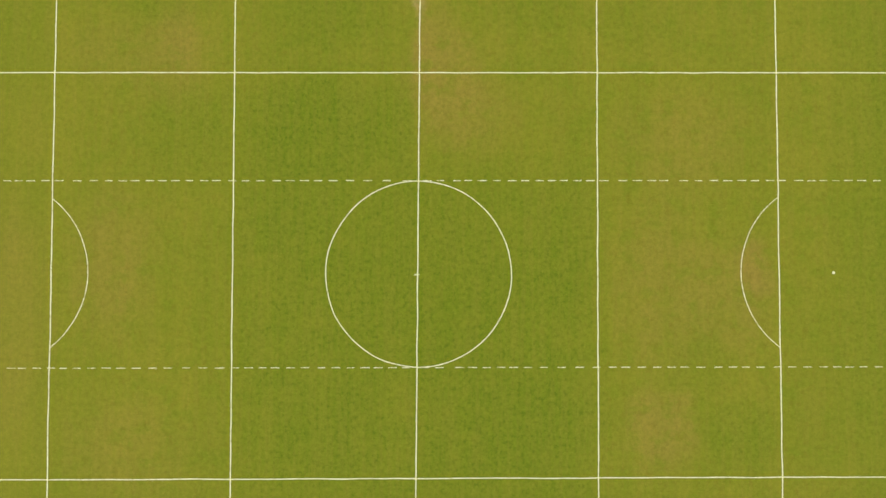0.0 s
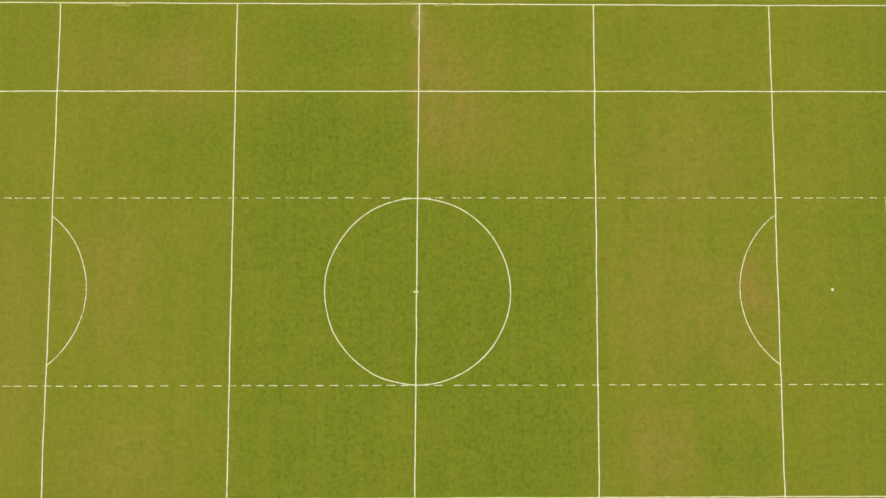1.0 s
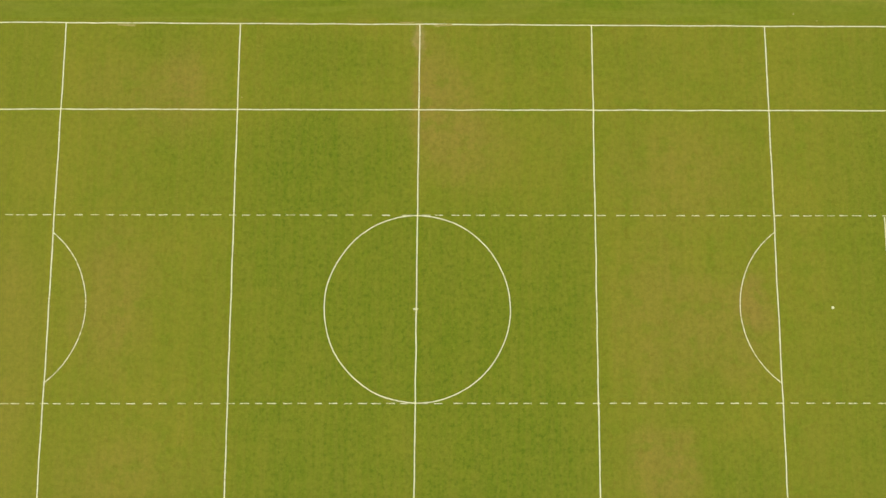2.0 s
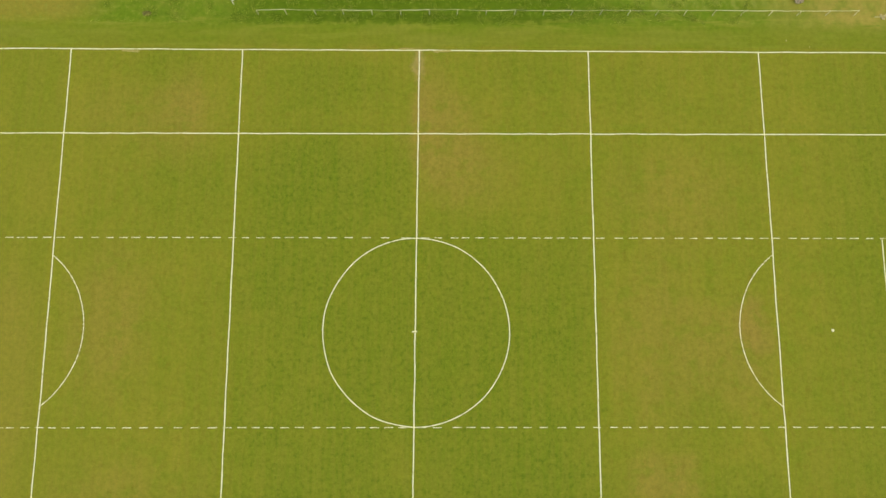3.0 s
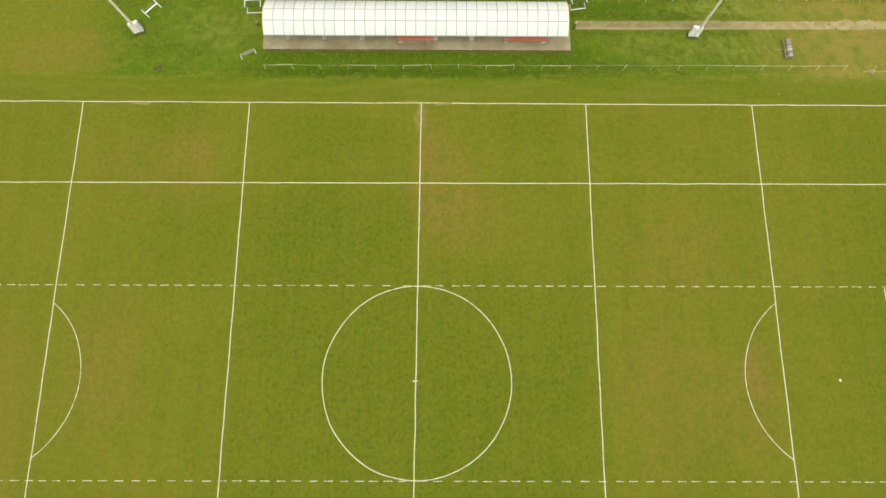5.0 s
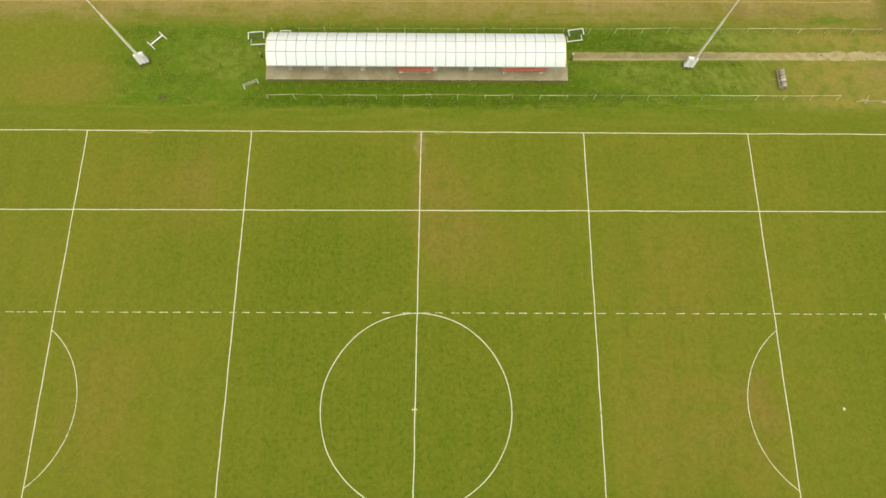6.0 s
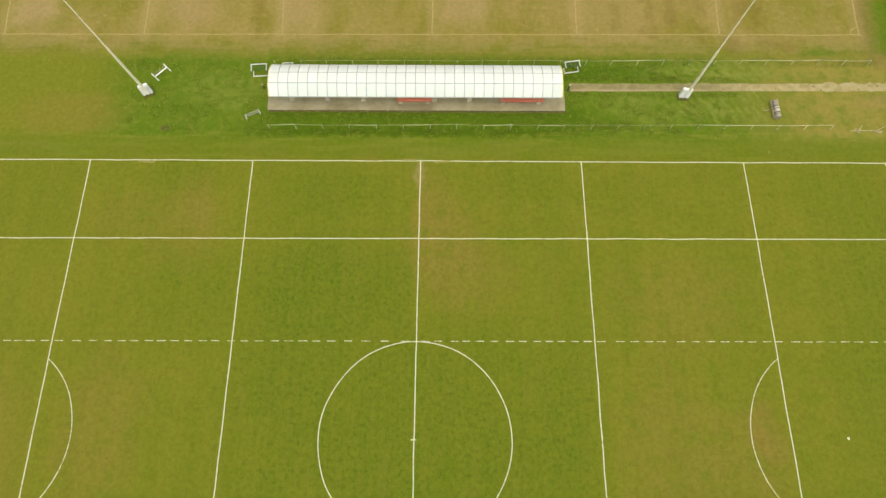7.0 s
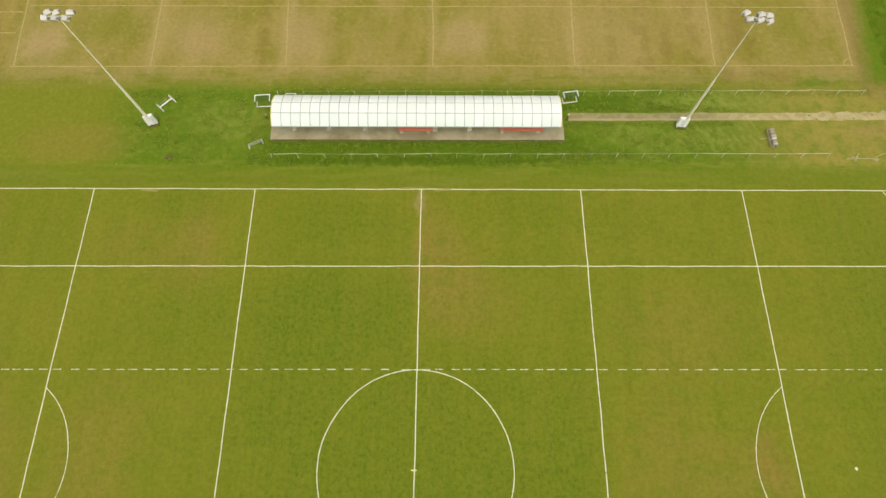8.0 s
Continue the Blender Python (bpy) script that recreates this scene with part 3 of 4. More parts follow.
def arch_rib(r0, r1, width, a0, a1, steps=22):
    """A flat bar bent to the arch, at x = 0."""
    bm = B()
    rings = []
    for i in range(steps + 1):
        a = a0 + (a1 - a0) * i / steps
        (y0, z0), (y1, z1) = on_arch(a, r0), on_arch(a, r1)
        rings.append([bm.verts.new(v) for v in ((-width / 2, y0, z0), (width / 2, y0, z0), (width / 2, y1, z1), (-width / 2, y1, z1))])
    for a, b in zip(rings, rings[1:]):
        for k in range(4):
            bm.faces.new((a[k], a[(k + 1) % 4], b[(k + 1) % 4], b[k]))
    bm.faces.new(rings[0]), bm.faces.new(rings[-1])
    return bm


def build_shelter():
    top = thing("shelter", pose(0, 0, 0), "long open-fronted shelter with white barrel-vaulted sheet roof on a concrete base", "shelter")
    slab = B()
    box(slab, (-0.41, 37.70, 0.10), (33.4, 5.39, 0.20), bevel=0.02)
    part("base", slab, SLAB, top, "brownish stained concrete base")
    kerb = B()
    box(kerb, (-0.41, 34.87, 0.02), (33.5, 0.18, 0.05), bevel=0.01)
    part("kerb", kerb, SOIL, top, "earthy strip along the base")
    wall = B()
    box(wall, (-0.46, 40.02, 0.62), (32.2, 0.14, 0.84), bevel=0.01)
    part("back_wall", wall, CONCRETE, top)
    x = -16.9
    k = 0
    while x < 15.0:
        long = 1.2 + 0.9 * (0.5 + 0.5 * math.sin(k * 2.3))
        long = min(long, 16.2 - x)
        bm = B()
        box(bm, (x + long / 2, 34.985, 0.10), (long, 0.05, 0.12), bevel=0.008)
        part("edge_board", bm, EDGE_WOOD, top)
        x += long + 0.22
        k += 1
    step = (ROOF_X1 - ROOF_L) / BAYS
    rib = mesh_of("rib", arch_rib(ROOF_R - 0.06, ROOF_R + 0.004, 0.09, SEAMS[0], 96), SEAM)
    for i in range(1, BAYS):
        ob = new("rib", rib)
        ob.location.x = ROOF_L + i * step
        ob.parent = top
    end = mesh_of("end_trim", arch_rib(ROOF_R - 0.14, ROOF_R + 0.035, 0.10, SEAMS[0], 96), YELLOW)
    for x in (ROOF_L, ROOF_X1):
        ob = new("end_trim", end)
        ob.location.x = x
        ob.parent = top
        ob["label"] = "yellow edge strip of the roof"
    for a in SEAMS:
        y, z = on_arch(a, ROOF_R - 0.025)
        bm = B()
        box(bm, ((ROOF_L + ROOF_X1) / 2, y, z), (ROOF_X1 - ROOF_L - 0.1, 0.095, 0.05), pose(0, 0, 0, -a))
        part("purlin", bm, SEAM, top)
    for row, (a0, a1) in enumerate(zip(SEAMS, SEAMS[1:])):
        gap = 0.9
        bm = B()
        rings = []
        for i in range(5):
            a = a0 + gap + (a1 - a0 - 2 * gap) * i / 4
            (y0, z0), (y1, z1) = on_arch(a, ROOF_R), on_arch(a, ROOF_R + 0.014)
            w = step / 2 - 0.036
            rings.append([bm.verts.new(v) for v in ((-w, y0, z0), (w, y0, z0), (w, y1, z1), (-w, y1, z1))])
        for p, q in zip(rings, rings[1:]):
            for k in range(4):
                bm.faces.new((p[k], p[(k + 1) % 4], q[(k + 1) % 4], q[k]))
        bm.faces.new(rings[0]), bm.faces.new(rings[-1])
        me = mesh_of("roof_panel", bm, FRONT_SHEET if row == 0 else SHEET)
        for i in range(BAYS):
            ob = new("roof_panel", me)
            ob.location.x = ROOF_L + (i + 0.5) * step
            ob.parent = top
    # back posts that carry the arches
    for i in range(0, BAYS + 1, 3):
        bm = B()
        x = min(max(ROOF_L + i * step, ROOF_L + 0.06), ROOF_X1 - 0.06)
        box(bm, (x, 39.86, 0.62), (0.08, 0.08, 0.86))
        part("post", bm, SEAM, top)


build_shelter()


def build_block(x):
    top = thing("bench_block", pose(x, 36.33, 0.20), "pale concrete bench block standing on the shelter base", "concrete block", "bench blocks in the shelter")
    bm = B()
    box(bm, (0, 0, 0.10), (0.52, 0.56, 0.20), bevel=0.02)
    part("foot", bm, PALE_BLOCK, top)
    bm = B()
    box(bm, (0, 0.05, 0.31), (0.40, 0.46, 0.22), bevel=0.02)
    part("stem", bm, PALE_BLOCK, top)


for x in (-14.35, -10.45, -6.35, 1.62, 5.55):
    build_block(x)


def build_red_bench(x0, x1):
    cx, half = (x0 + x1) / 2, (x1 - x0) / 2
    top = thing("bench", pose(cx, 36.16, 0.20), "long red-painted slatted bench under the shelter roof", "bench", "red benches in the shelter")
    for k in range(3):
        bm = B()
        box(bm, (0, -0.16 + 0.19 * k, 0.47), (2 * half, 0.165, 0.05), bevel=0.012)
        part("slat", bm, RED, top)
    bm = B()
    box(bm, (0, -0.26, 0.40), (2 * half, 0.04, 0.14), bevel=0.01)
    part("front_rail", bm, RED, top)
    for x in (-half + 0.35, half - 0.55):
        bm = B()
        box(bm, (x, 0.0, 0.22), (0.34, 0.44, 0.45), bevel=0.02)
        part("support", bm, PALE_BLOCK, top, "pale concrete support")
        bm = B()
        box(bm, (x, -0.24, 0.04), (0.46, 0.22, 0.08), bevel=0.02)
        part("foot", bm, PALE_BLOCK, top, "pale concrete foot")


build_red_bench(-2.55, 1.32)
build_red_bench(8.95, 13.85)


# ---- railings ----
def build_railing(x0, y0, posts, pitch, white, label, slope=0.0, height=0.92, skip=()):
    """Posts at an even pitch, with a top rail bay by bay; some bays still carry bright paint."""
    top = thing("railing", pose(x0, y0, 0), label, "railing")
    rnd = random.Random(posts)
    lean = [(rnd.uniform(-0.05, 0.05), rnd.uniform(-0.05, 0.05)) for _ in range(posts)]
    tops = []
    for i in range(posts):
        x, y = i * pitch + rnd.uniform(-0.06, 0.06), slope * i
        bright = i in white or i - 1 in white
        h = height * rnd.uniform(0.93, 1.03)
        tops.append((x + lean[i][0], y + lean[i][1], h))
        bm = B()
        tube(bm, (x, y, -0.05), tops[-1], 0.035, segs=8)
        bmesh.ops.create_uvsphere(bm, u_segments=8, v_segments=4, radius=0.042, matrix=Matrix.Translation(tops[-1]))
        part("post", bm, RAIL_WHITE, top)
    for i in range(posts - 1):
        if i in skip:
            continue
        a, b = Vector(tops[i]), Vector(tops[i + 1])
        mid = (a + b) / 2 - Vector((0, 0, 0.035 + 0.03 * rnd.random()))
        bm = B()
        r = 0.025 if i in white else 0.016
        tube(bm, a, mid, r), tube(bm, mid, b, r)
        part("top_rail", bm, RAIL_WHITE if i in white else RAIL_OLD, top, "" if i in white else "weathered unpainted rail")
    return top


build_railing(-16.65, 32.69, 22, 2.966, {0, 3, 5, 8, 10, 16, 17, 18, 19, 20},
              "low white tubular railing with faded bays before the shelter", 0.009)
build_railing(-16.74, 40.94, 24, 2.975, {13, 14, 18, 19, 20, 21, 22}, "low white tubular railing with faded bays behind the shelter", 0.0165, skip=(0,))


def build_fallen_rail():
    top = thing("fallen_rail", pose(48.75, 32.75, 0, 0, 0, 0), "broken white rail lying on the grass past the railing's end", "railing")
    bm = B()
    tube(bm, (-0.9, -0.05, 0.05), (2.2, 0.02, 0.06), 0.04)
    part("rail", bm, RAIL_OLD, top)
    bm = B()
    tube(bm, (0.1, 0.0, 0.06), (0.35, 0.5, 0.35), 0.035)
    part("stub", bm, RAIL_OLD, top)
    bm = B()
    tube(bm, (2.1, 0.02, 0.06), (3.9, 0.75, 0.55), 0.032)
    part("bent_rail", bm, RAIL_OLD, top)


build_fallen_rail()
line(run((-28.6, 34.6), (-24.5, 33.1), 0.3), "thin pale scuff trailing across the verge grass", 0.045, SCUFF, 0.006, "scuff_line", 0.25)


def build_stone(x, y, r, seed):
    bm = B()
    bmesh.ops.create_icosphere(bm, subdivisions=2, radius=r)
    for v in bm.verts:
        v.co *= 1 + 0.3 * noise.noise(v.co * 3 / r * 0.5 + Vector((seed, 0, 0)))
        v.co.z = max(v.co.z * 0.55, -r * 0.2)
    ob = part("stone", bm, STONE, None)
    ob.location = (x, y, r * 0.2)
    tagged(ob, "pale lump of broken concrete in the grass", "stone", "rubble past the railing")


for i, (x, y, r) in enumerate(((48.75, 32.62, 0.24), (49.0, 32.85, 0.17), (48.55, 32.9, 0.14), (50.75, 32.65, 0.22), (51.05, 32.55, 0.20), (51.3, 32.62, 0.15))):
    build_stone(x, y, r, i * 7.3)


# ---- floodlights ----
def build_floodlight(base, lean, upper, lower, foot_at, foot_turn, slot, arm_turn, label):
    """A tapered pole with a hinged plate foot and six lamps on two crossarms; offsets of the lamps along x."""
    top = thing("floodlight", pose(*base, 0), label, "floodlight", "floodlights beside the shelter")
    H = 16.9
    tip = Vector((lean[0], lean[1], H))
    turn = pose(*foot_at, 0, 0, 0, foot_turn)
    bm = B()
    box(bm, (0, 0, 0.03), (1.25, 0.85, 0.12), bevel=0.03)
    bmesh.ops.transform(bm, matrix=turn, verts=bm.verts)
    part("footing", bm, SOIL, top)
    # the white housing stands on three short feet over a dark flange
    bm = B()
    box(bm, (0, 0, 0.12), (0.96, 0.40, 0.06), bevel=0.01)
    for k in (-0.42, -0.14, 0.14, 0.42):
        tube(bm, (k, -0.16, 0.12), (k, -0.16, 0.22), 0.03, segs=6)
    bmesh.ops.transform(bm, matrix=turn, verts=bm.verts)
    part("flange", bm, DARK, top, "dark bolted flange")
    for k in (-0.40, 0.0, 0.40):
        bm = B()
        box(bm, (k, -0.03, 0.24), (0.17, 0.34, 0.22), bevel=0.015)
        bmesh.ops.transform(bm, matrix=turn, verts=bm.verts)
        part("foot", bm, FOOT_WHITE, top)
    bm = B()
    box(bm, (0, 0, 0.94), (1.12, 0.40, 1.42), bevel=0.03)
    for v in bm.verts:
        if v.co.z > 1.0:
            v.co.x *= 0.93
            v.co.y = v.co.y * 0.8 + 0.03
    bmesh.ops.transform(bm, matrix=turn, verts=bm.verts)
    housing = part("housing", bm, FOOT_WHITE, top, "white steel housing of the hinged mast foot")
    bm = B()
    box(bm, (slot, -0.205, 0.92), (0.30, 0.04, 1.05), bevel=0.01)
    bmesh.ops.transform(bm, matrix=turn, verts=bm.verts)
    part("cover", bm, PLATE_GREY, housing, "grey steel cover plate")
    bm = B()
    tube(bm, turn @ Vector((-0.58, 0.02, 1.1)), turn @ Vector((0.58, 0.02, 1.1)), 0.04, segs=10)
    part("hinge_pin", bm, DARK, housing, "dark hinge pin")
    bm = B()
    tube(bm, (0, 0, 0.2), tip * 0.5, 0.17, 0.12, 12)
    tube(bm, tip * 0.5, tip, 0.085, 0.05, 12)
    part("pole", bm, POLE, top)
    for name_z, row, dy in ((0.46, upper, 0.34), (0.20, lower, -0.10)):
        bm = B()
        xs = sorted((*row, 0))
        box(bm, (tip.x + (xs[0] + xs[-1]) / 2, tip.y, H + name_z), (xs[-1] - xs[0] + 0.3, 0.09, 0.09), bevel=0.01)
        bmesh.ops.transform(bm, matrix=Matrix.Translation(tip) @ pose(0, 0, 0, 0, 0, arm_turn) @ Matrix.Translation(-tip), verts=bm.verts)
        part("crossarm", bm, STEEL, top)
        for i, dx in enumerate(row):
            lamp_at = Vector((tip.x + dx, tip.y + dy + dx * math.sin(radians(arm_turn)), H + name_z + 0.16))
            turn = pose(*lamp_at, 34 if dy < 0 else -30, 12 * math.sin(5.1 * i + dx * 3), (dx * 9 if dy < 0 else -dx * 9) + 24 * math.sin(7.3 * i + dx * 5))
            bm = B()
            made = box(bm, (0, 0, 0), (0.68, 0.54, 0.30)).verts
            for v in made:
                if v.co.z > 0:
                    v.co.x *= 0.80
                    v.co.y *= 0.70
            bmesh.ops.bevel(bm, geom=list(bm.edges), offset=0.045, segments=2, affect="EDGES", profile=0.6)
            tube(bm, (0, 0.02, 0.12), (0, 0.02, 0.20), 0.13, 0.10, 12)
            lamp = part("lamp", bm, LAMP_GREY, top, "pale grey lamp housing")
            lamp.matrix_basis = turn
            bm = B()
            box(bm, (0, 0, -0.158), (0.56, 0.42, 0.02), bevel=0.006)
            part("glass", bm, LAMP_GLASS, lamp)
            for s in (-1, 1):
                bm = B()
                box(bm, (s * 0.355, 0, -0.04), (0.03, 0.06, 0.30))
                part("bracket", bm, DARK, lamp)
    return top


build_floodlight((-30.80, 37.07, 0), (-0.13, -0.40), (-0.92, -0.12, 1.08), (-1.22, -0.34, 0.60), (0.05, 0.02), 22, 0.30, 0, "tall tapered floodlight pole with six lamps and white hinged foot")
build_floodlight((29.98, 36.93, 0), (-0.15, -0.28), (-1.02, 0.26, 0.96), (-0.64, 0.26, 1.10), (-0.22, 0.0), -4, 0.02, -7, "tall tapered floodlight pole with six lamps and white hinged foot")


# ---- small goals ----
def build_goal(m, words, w=0.85, d=0.92, h=1.0):
    """A low box goal: a tubular U overhead, a second U on the ground, thin corner posts and a net between."""
    top = thing("small_goal", m, words, "goal", "small goals beside the shelter")
    r, y0, y1 = 0.055, -d / 2, d / 2
    for name, a, b in (("crossbar", (-w - r, y1, h), (w + r, y1, h)), ("ground_bar", (-w - r, y0, 0.06), (w + r, y0, 0.06))):
        part(name, tube(B(), a, b, r, segs=10), WHITE, top)
    for s in (-1, 1):
        part("top_arm", tube(B(), (s * w, y1, h), (s * w, y0 + 0.04, h), r, segs=10), WHITE, top)
        part("ground_arm", tube(B(), (s * w, y0, 0.06), (s * w, y0 + 0.68, 0.06), r * 0.9, segs=10), WHITE, top)
        part("post", tube(B(), (s * w, y0 + 0.04, 0.06), (s * w, y0 + 0.04, h), 0.022, segs=6), NET, top, "thin dark corner post")
        part("post", tube(B(), (s * w, y1, 0), (s * w, y1, h), 0.022, segs=6), NET, top, "thin dark corner post")
    bm = B()
    for i in range(17):
        x = -w + 2 * w * i / 16
        tube(bm, (x, y1, 0.02), (x, y1, h), 0.005, segs=3)
        tube(bm, (x, y1, h), (x, y0 + 0.04, h), 0.005, segs=3)
    for i in range(1, 10):
        k = i / 10
        tube(bm, (-w, y1, h * k), (w, y1, h * k), 0.005, segs=3)
        tube(bm, (-w, y1 - d * k, h), (w, y1 - d * k, h), 0.005, segs=3)
    part("net", bm, NET, top, "dark green net")


build_goal(pose(-18.32, 39.94, 0, 0, 0, 4), "small white tubular goal standing beside the shelter's end")
build_goal(pose(17.29, 40.54, 0, 0, 0, 8.5), "small white tubular goal standing beside the shelter's end", 0.82, 0.80)
build_goal(pose(-15.16, 40.42, 0, 0, 0, 2), "small white tubular goal standing behind the shelter", 0.56, 0.70, 0.72)


# ---- training frames ----
def build_frame():
    a, b = Vector((-30.35, 39.26, 0)), Vector((-29.17, 40.54, 0))
    turn = math.degrees(math.atan2((b - a).y, (b - a).x))
    top = thing("training_frame", pose(*((a + b) / 2), 0, 0, turn), "white tubular metal training frame standing on two long feet", "training frame")
    half = (b - a).length / 2
    for s in (-1, 1):
        bm = B()
        tube(bm, (s * half, -0.68, 0.06), (s * half, 0.68, 0.06), 0.06, segs=10)
        part("foot", bm, WHITE, top)
        bm = B()
        tube(bm, (s * half, 0, 0.05), (s * half, 0, 0.14), 0.05, segs=10)
        part("upright", bm, WHITE, top)
    bm = B()
    box(bm, (0, 0, 0.15), (2 * half + 0.1, 0.17, 0.07), bevel=0.02)
    part("top_bar", bm, WHITE, top)
    bm = B()
    tube(bm, (-half, 0.42, 0.08), (half, 0.42, 0.08), 0.025, segs=8)
    part("tie_bar", bm, RAIL_OLD, top, "thin weathered tie bar")


build_frame()


def build_grey_bench():
    a, b = Vector((-19.43, 34.10, 0)), Vector((-17.98, 34.80, 0))
    turn = math.degrees(math.atan2((b - a).y, (b - a).x))
    top = thing("metal_bench", pose(*((a + b) / 2), 0, 0, turn), "narrow pale metal bench standing on the grass by the shelter", "bench")
    half = (b - a).length / 2
    for s in (-1, 1):
        bm = B()
        tube(bm, (s * half, -0.34, 0.04), (s * half, 0.34, 0.04), 0.04, segs=8)
        part("foot", bm, WHITE, top)
        bm = B()
        tube(bm, (s * half, 0, 0.04), (s * half, 0, 0.30), 0.03, segs=8)
        part("leg", bm, WHITE, top)
    for y in (-0.13, 0.0, 0.13):
        bm = B()
        box(bm, (0, y, 0.32), (2 * half, 0.05, 0.03), bevel=0.006)
        part("slat", bm, RAIL_OLD if y == 0 else STEEL, top)


build_grey_bench()


# ---- roller ----
def build_roller():
    top = thing("turf_roller", pose(39.96, 35.24, 0, 0, 0, 91), "rusty steel turf roller with tow frame parked on the grass", "roller")
    r, half = 0.32, 1.08
    bm = B()
    tube(bm, (-half, 0, r), (half, 0, r), r, segs=32)
    drum = part("drum", bm, RUST, top, "rust-brown drum")
    for x0, x1, mat in ((-0.98, -0.86, BRIGHT), (-0.36, -0.06, BRIGHT), (0.14, 0.24, BRIGHT), (0.30, 0.36, DARK), (-0.50, -0.44, DARK)):
        bm = B()
        tube(bm, (x0, 0, r), (x1, 0, r), r + 0.006, segs=32)
        part("band", bm, mat, drum, "bare metal band" if mat is BRIGHT else "dark band")
    for s in (-1, 1):
        bm = B()
        box(bm, (s * (half + 0.05), 0.22, r), (0.05, 0.52, 0.08), bevel=0.008)
        part("side_arm", bm, RUST, top)
        bm = B()
        tube(bm, (s * (half - 0.02), 0, r), (s * (half + 0.10), 0, r), 0.07, segs=12)
        part("axle", bm, DARK, top)
    bm = B()
    box(bm, (0, 0.47, r), (2 * half + 0.15, 0.09, 0.09), bevel=0.01)
    part("front_beam", bm, RUST, top)
    for s in (-0.07, 0.07):
        bm = B()
        tube(bm, (s, 0.47, r), (0.0, 1.45, 0.08), 0.018, segs=8)
        part("tow_bar", bm, RUST, top)


build_roller()


# ---- small things by the shelter ----
def build_tap():
    top = thing("tap_post", pose(-17.75, 37.85, 0), "short pale post with a tap box beside the shelter", "post")
    bm = B()
    tube(bm, (0, 0, -0.02), (0, 0, 0.7), 0.05)
    part("post", bm, DARK, top)
    bm = B()
    box(bm, (-0.02, 0, 0.75), (0.24, 0.2, 0.22), bevel=0.02)
    part("tap_box", bm, STONE, top)


def build_marker():
    top = thing("marker_post", pose(16.75, 37.75, 0), "short dark metal post with pale cap by the path", "post")
    bm = B()
    tube(bm, (0, 0, -0.02), (0.06, 0.05, 0.95), 0.06)
    tube(bm, (-0.12, -0.12, 0), (0.05, 0.04, 0.7), 0.03)
    part("post", bm, DARK, top)
    bm = B()
    box(bm, (0.06, 0.05, 1.0), (0.22, 0.22, 0.12), bevel=0.02)
    part("cap", bm, PALE_BLOCK, top)


build_tap(), build_marker()


def build_litter(x, y, r, turn):
    bm = B()
    bmesh.ops.create_icosphere(bm, subdivisions=1, radius=r)
    for v in bm.verts:
        v.co *= 1 + 0.4 * noise.noise(v.co * 9 + Vector((turn, 0, 0)))
        v.co.z *= 0.45
    ob = part("litter", bm, STONE, None)
    ob.matrix_basis = pose(x, y, r * 0.45, 0, 0, turn)
    tagged(ob, "crumpled scrap of pale paper on the grass", "litter", "scraps on the grass")


for i, (x, y, r) in enumerate(((38.36, 30.06, 0.07), (40.78, 29.36, 0.055), (46.5, -7.2, 0.05), (-17.7, 21.1, 0.05), (-20.9, 38.2, 0.06))):
    build_litter(x, y, r, i * 40)


def build_scuff():
    bm = B()
    rows = [[], []]
    for i in range(28):
        a = 2 * math.pi * i / 28
        k = 1 + 0.35 * noise.noise((math.cos(a) * 2, math.sin(a) * 2, 4.0))
        rows[0].append(bm.verts.new((0.50 * k * math.cos(a), 0.30 * k * math.sin(a), 0.0)))
        rows[1].append(bm.verts.new((0.28 * k * math.cos(a), 0.15 * k * math.sin(a), 0.05)))
    for i in range(28):
        j = (i + 1) % 28
        bm.faces.new((rows[0][i], rows[0][j], rows[1][j], rows[1][i]))
    bm.faces.new(rows[1])
    ob = part("soil_heap", bm, SOIL, None)
    ob.location = (-28.3, 32.75, 0.0)
    tagged(ob, "low dark heap of bare soil on the verge", "soil heap")


build_scuff()


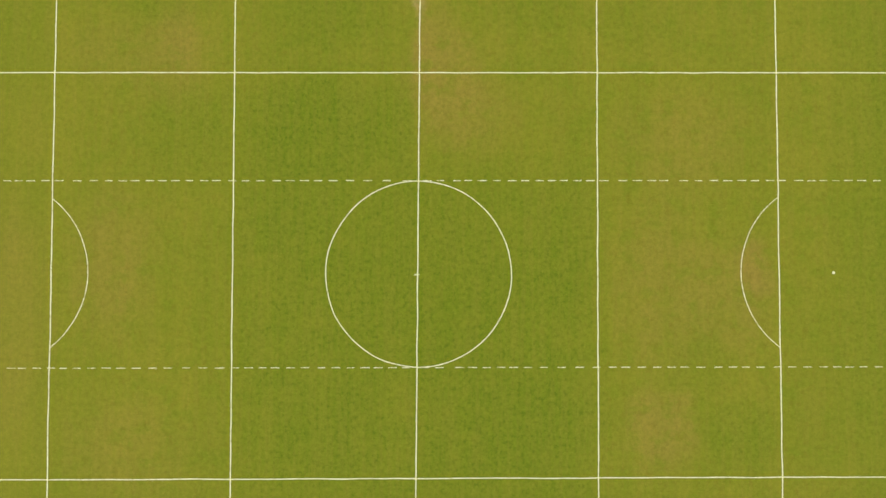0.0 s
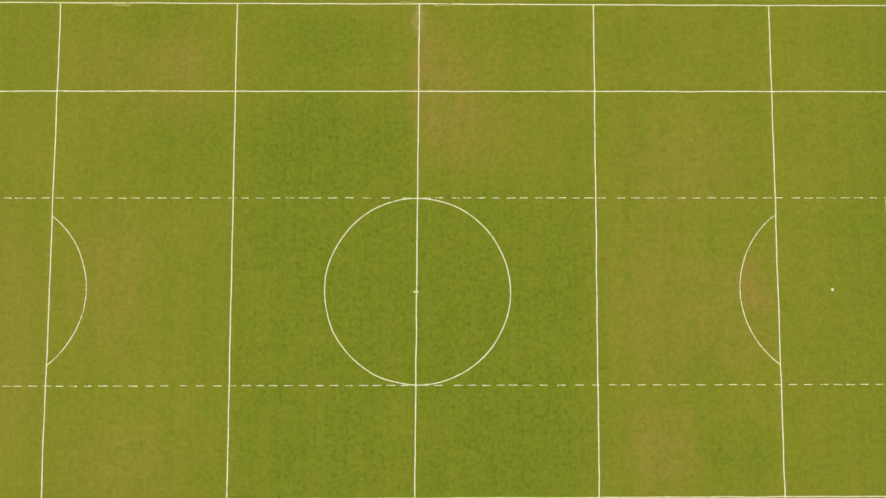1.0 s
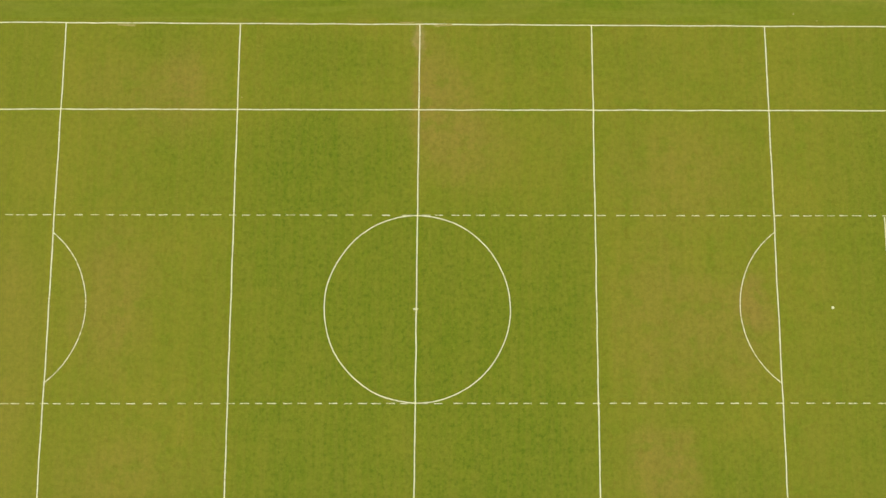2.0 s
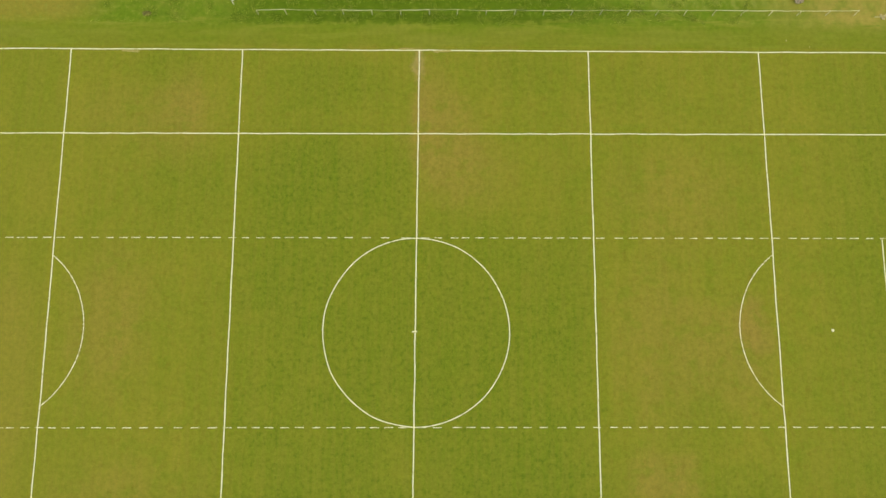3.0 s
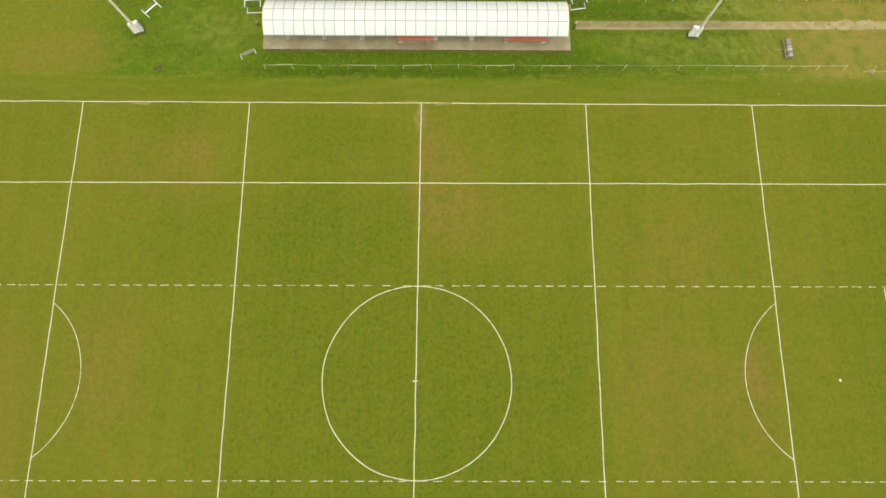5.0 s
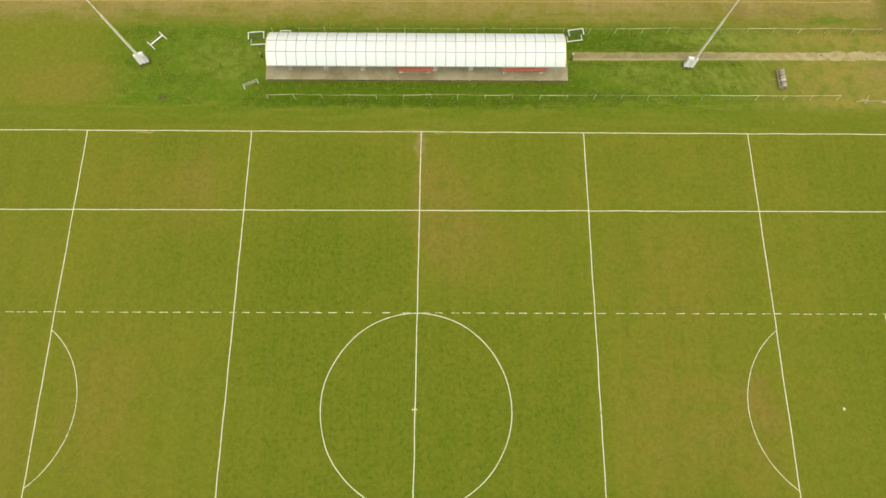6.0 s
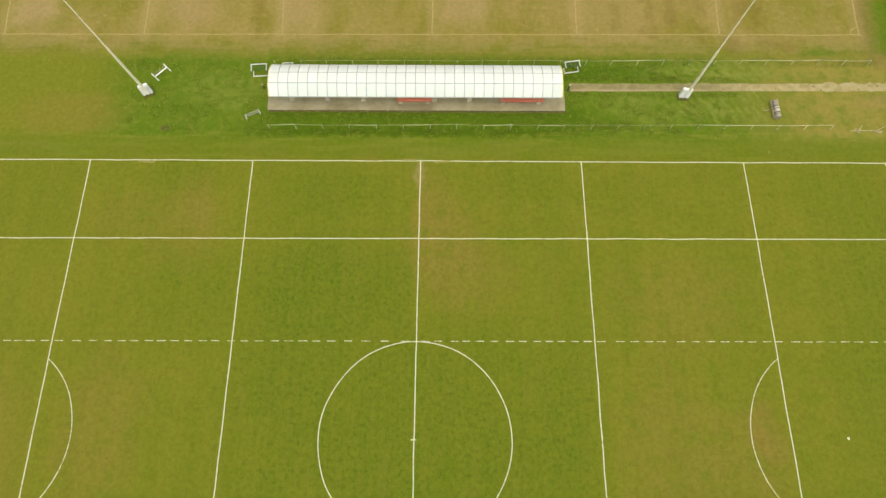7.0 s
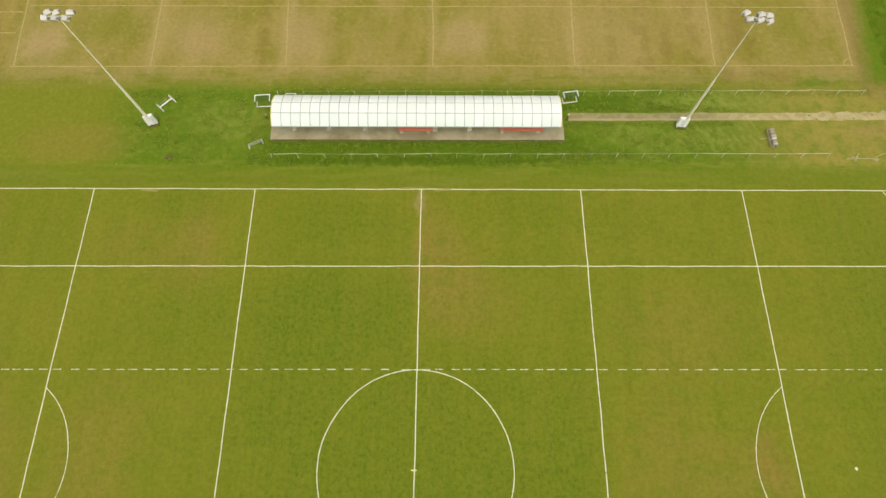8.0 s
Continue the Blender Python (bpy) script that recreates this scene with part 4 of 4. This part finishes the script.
# ---- long grass ----
def build_tufts(name, spots, blades, tall, spread, material, label, seed):
    """Many small tufts: each blade is a bent sliver of two triangles."""
    rnd = np.random.RandomState(seed)
    p = np.repeat(np.array(spots), blades, axis=0)
    n = len(p)
    a = rnd.uniform(0, 2 * np.pi, n)
    root = p + rnd.normal(0, spread * 0.35, (n, 2))
    h = tall * rnd.uniform(0.5, 1.2, n)
    out = np.stack((np.cos(a), np.sin(a)), 1) * (h * rnd.uniform(0.6, 1.5, n))[:, None]
    side = np.stack((-np.sin(a), np.cos(a)), 1) * (0.012 + 0.02 * rnd.rand(n))[:, None]
    low = np.zeros((n, 1)) - 0.01
    v = np.stack((np.hstack((root - side, low)), np.hstack((root + side, low)),
                  np.hstack((root + out * 0.45 + side * 0.7, (h * 0.75)[:, None])), np.hstack((root + out, h[:, None] * 0.85))), 1).reshape(-1, 3)
    k = np.arange(n)[:, None] * 4
    faces = np.vstack((k + (0, 1, 2), k + (0, 2, 3)))
    me = bpy.data.meshes.new(name)
    me.from_pydata(v.tolist(), [], faces.tolist())
    me.materials.append(material)
    tagged(new(name, me), label, "grass", kind="stuff")


def strip_spots(x0, x1, y0, y1, n, rnd, keep=0.0):
    out = []
    while len(out) < n:
        x, y = rnd.uniform(x0, x1), rnd.uniform(y0, y1)
        if noise.noise((x * 0.5, y * 0.5, 7.0)) > keep and not (-17.2 < x < 16.5 and 34.6 < y < 40.5) and not (x > 16 and 37.6 < y < 38.95):
            out.append((x, y))
    return out


grass_rnd = random.Random(5)
build_tufts("long_grass", strip_spots(-17, 34, 32.3, 33.4, 700, grass_rnd, -0.2) + strip_spots(-17.6, 16.9, 34.2, 34.6, 250, grass_rnd, -1)
            + strip_spots(-16, 53, 41.0, 42.2, 1300, grass_rnd, -0.2) + strip_spots(17, 36, 36.9, 37.55, 430, grass_rnd, -1)
            + strip_spots(17, 36, 38.95, 39.5, 430, grass_rnd, -1) + strip_spots(-34, 35, 31.8, 41.5, 4800, grass_rnd, 0.05),
            5, 0.07, 0.30, BLADES, "uneven longer grass tufts on the verge round the shelter", 3)
build_tufts("rank_grass", strip_spots(55.4, 76, 42.5, 75, 9000, grass_rnd, -0.5), 6, 0.10, 0.40, RANK, "rank dark green grass beyond the far pitch", 4)
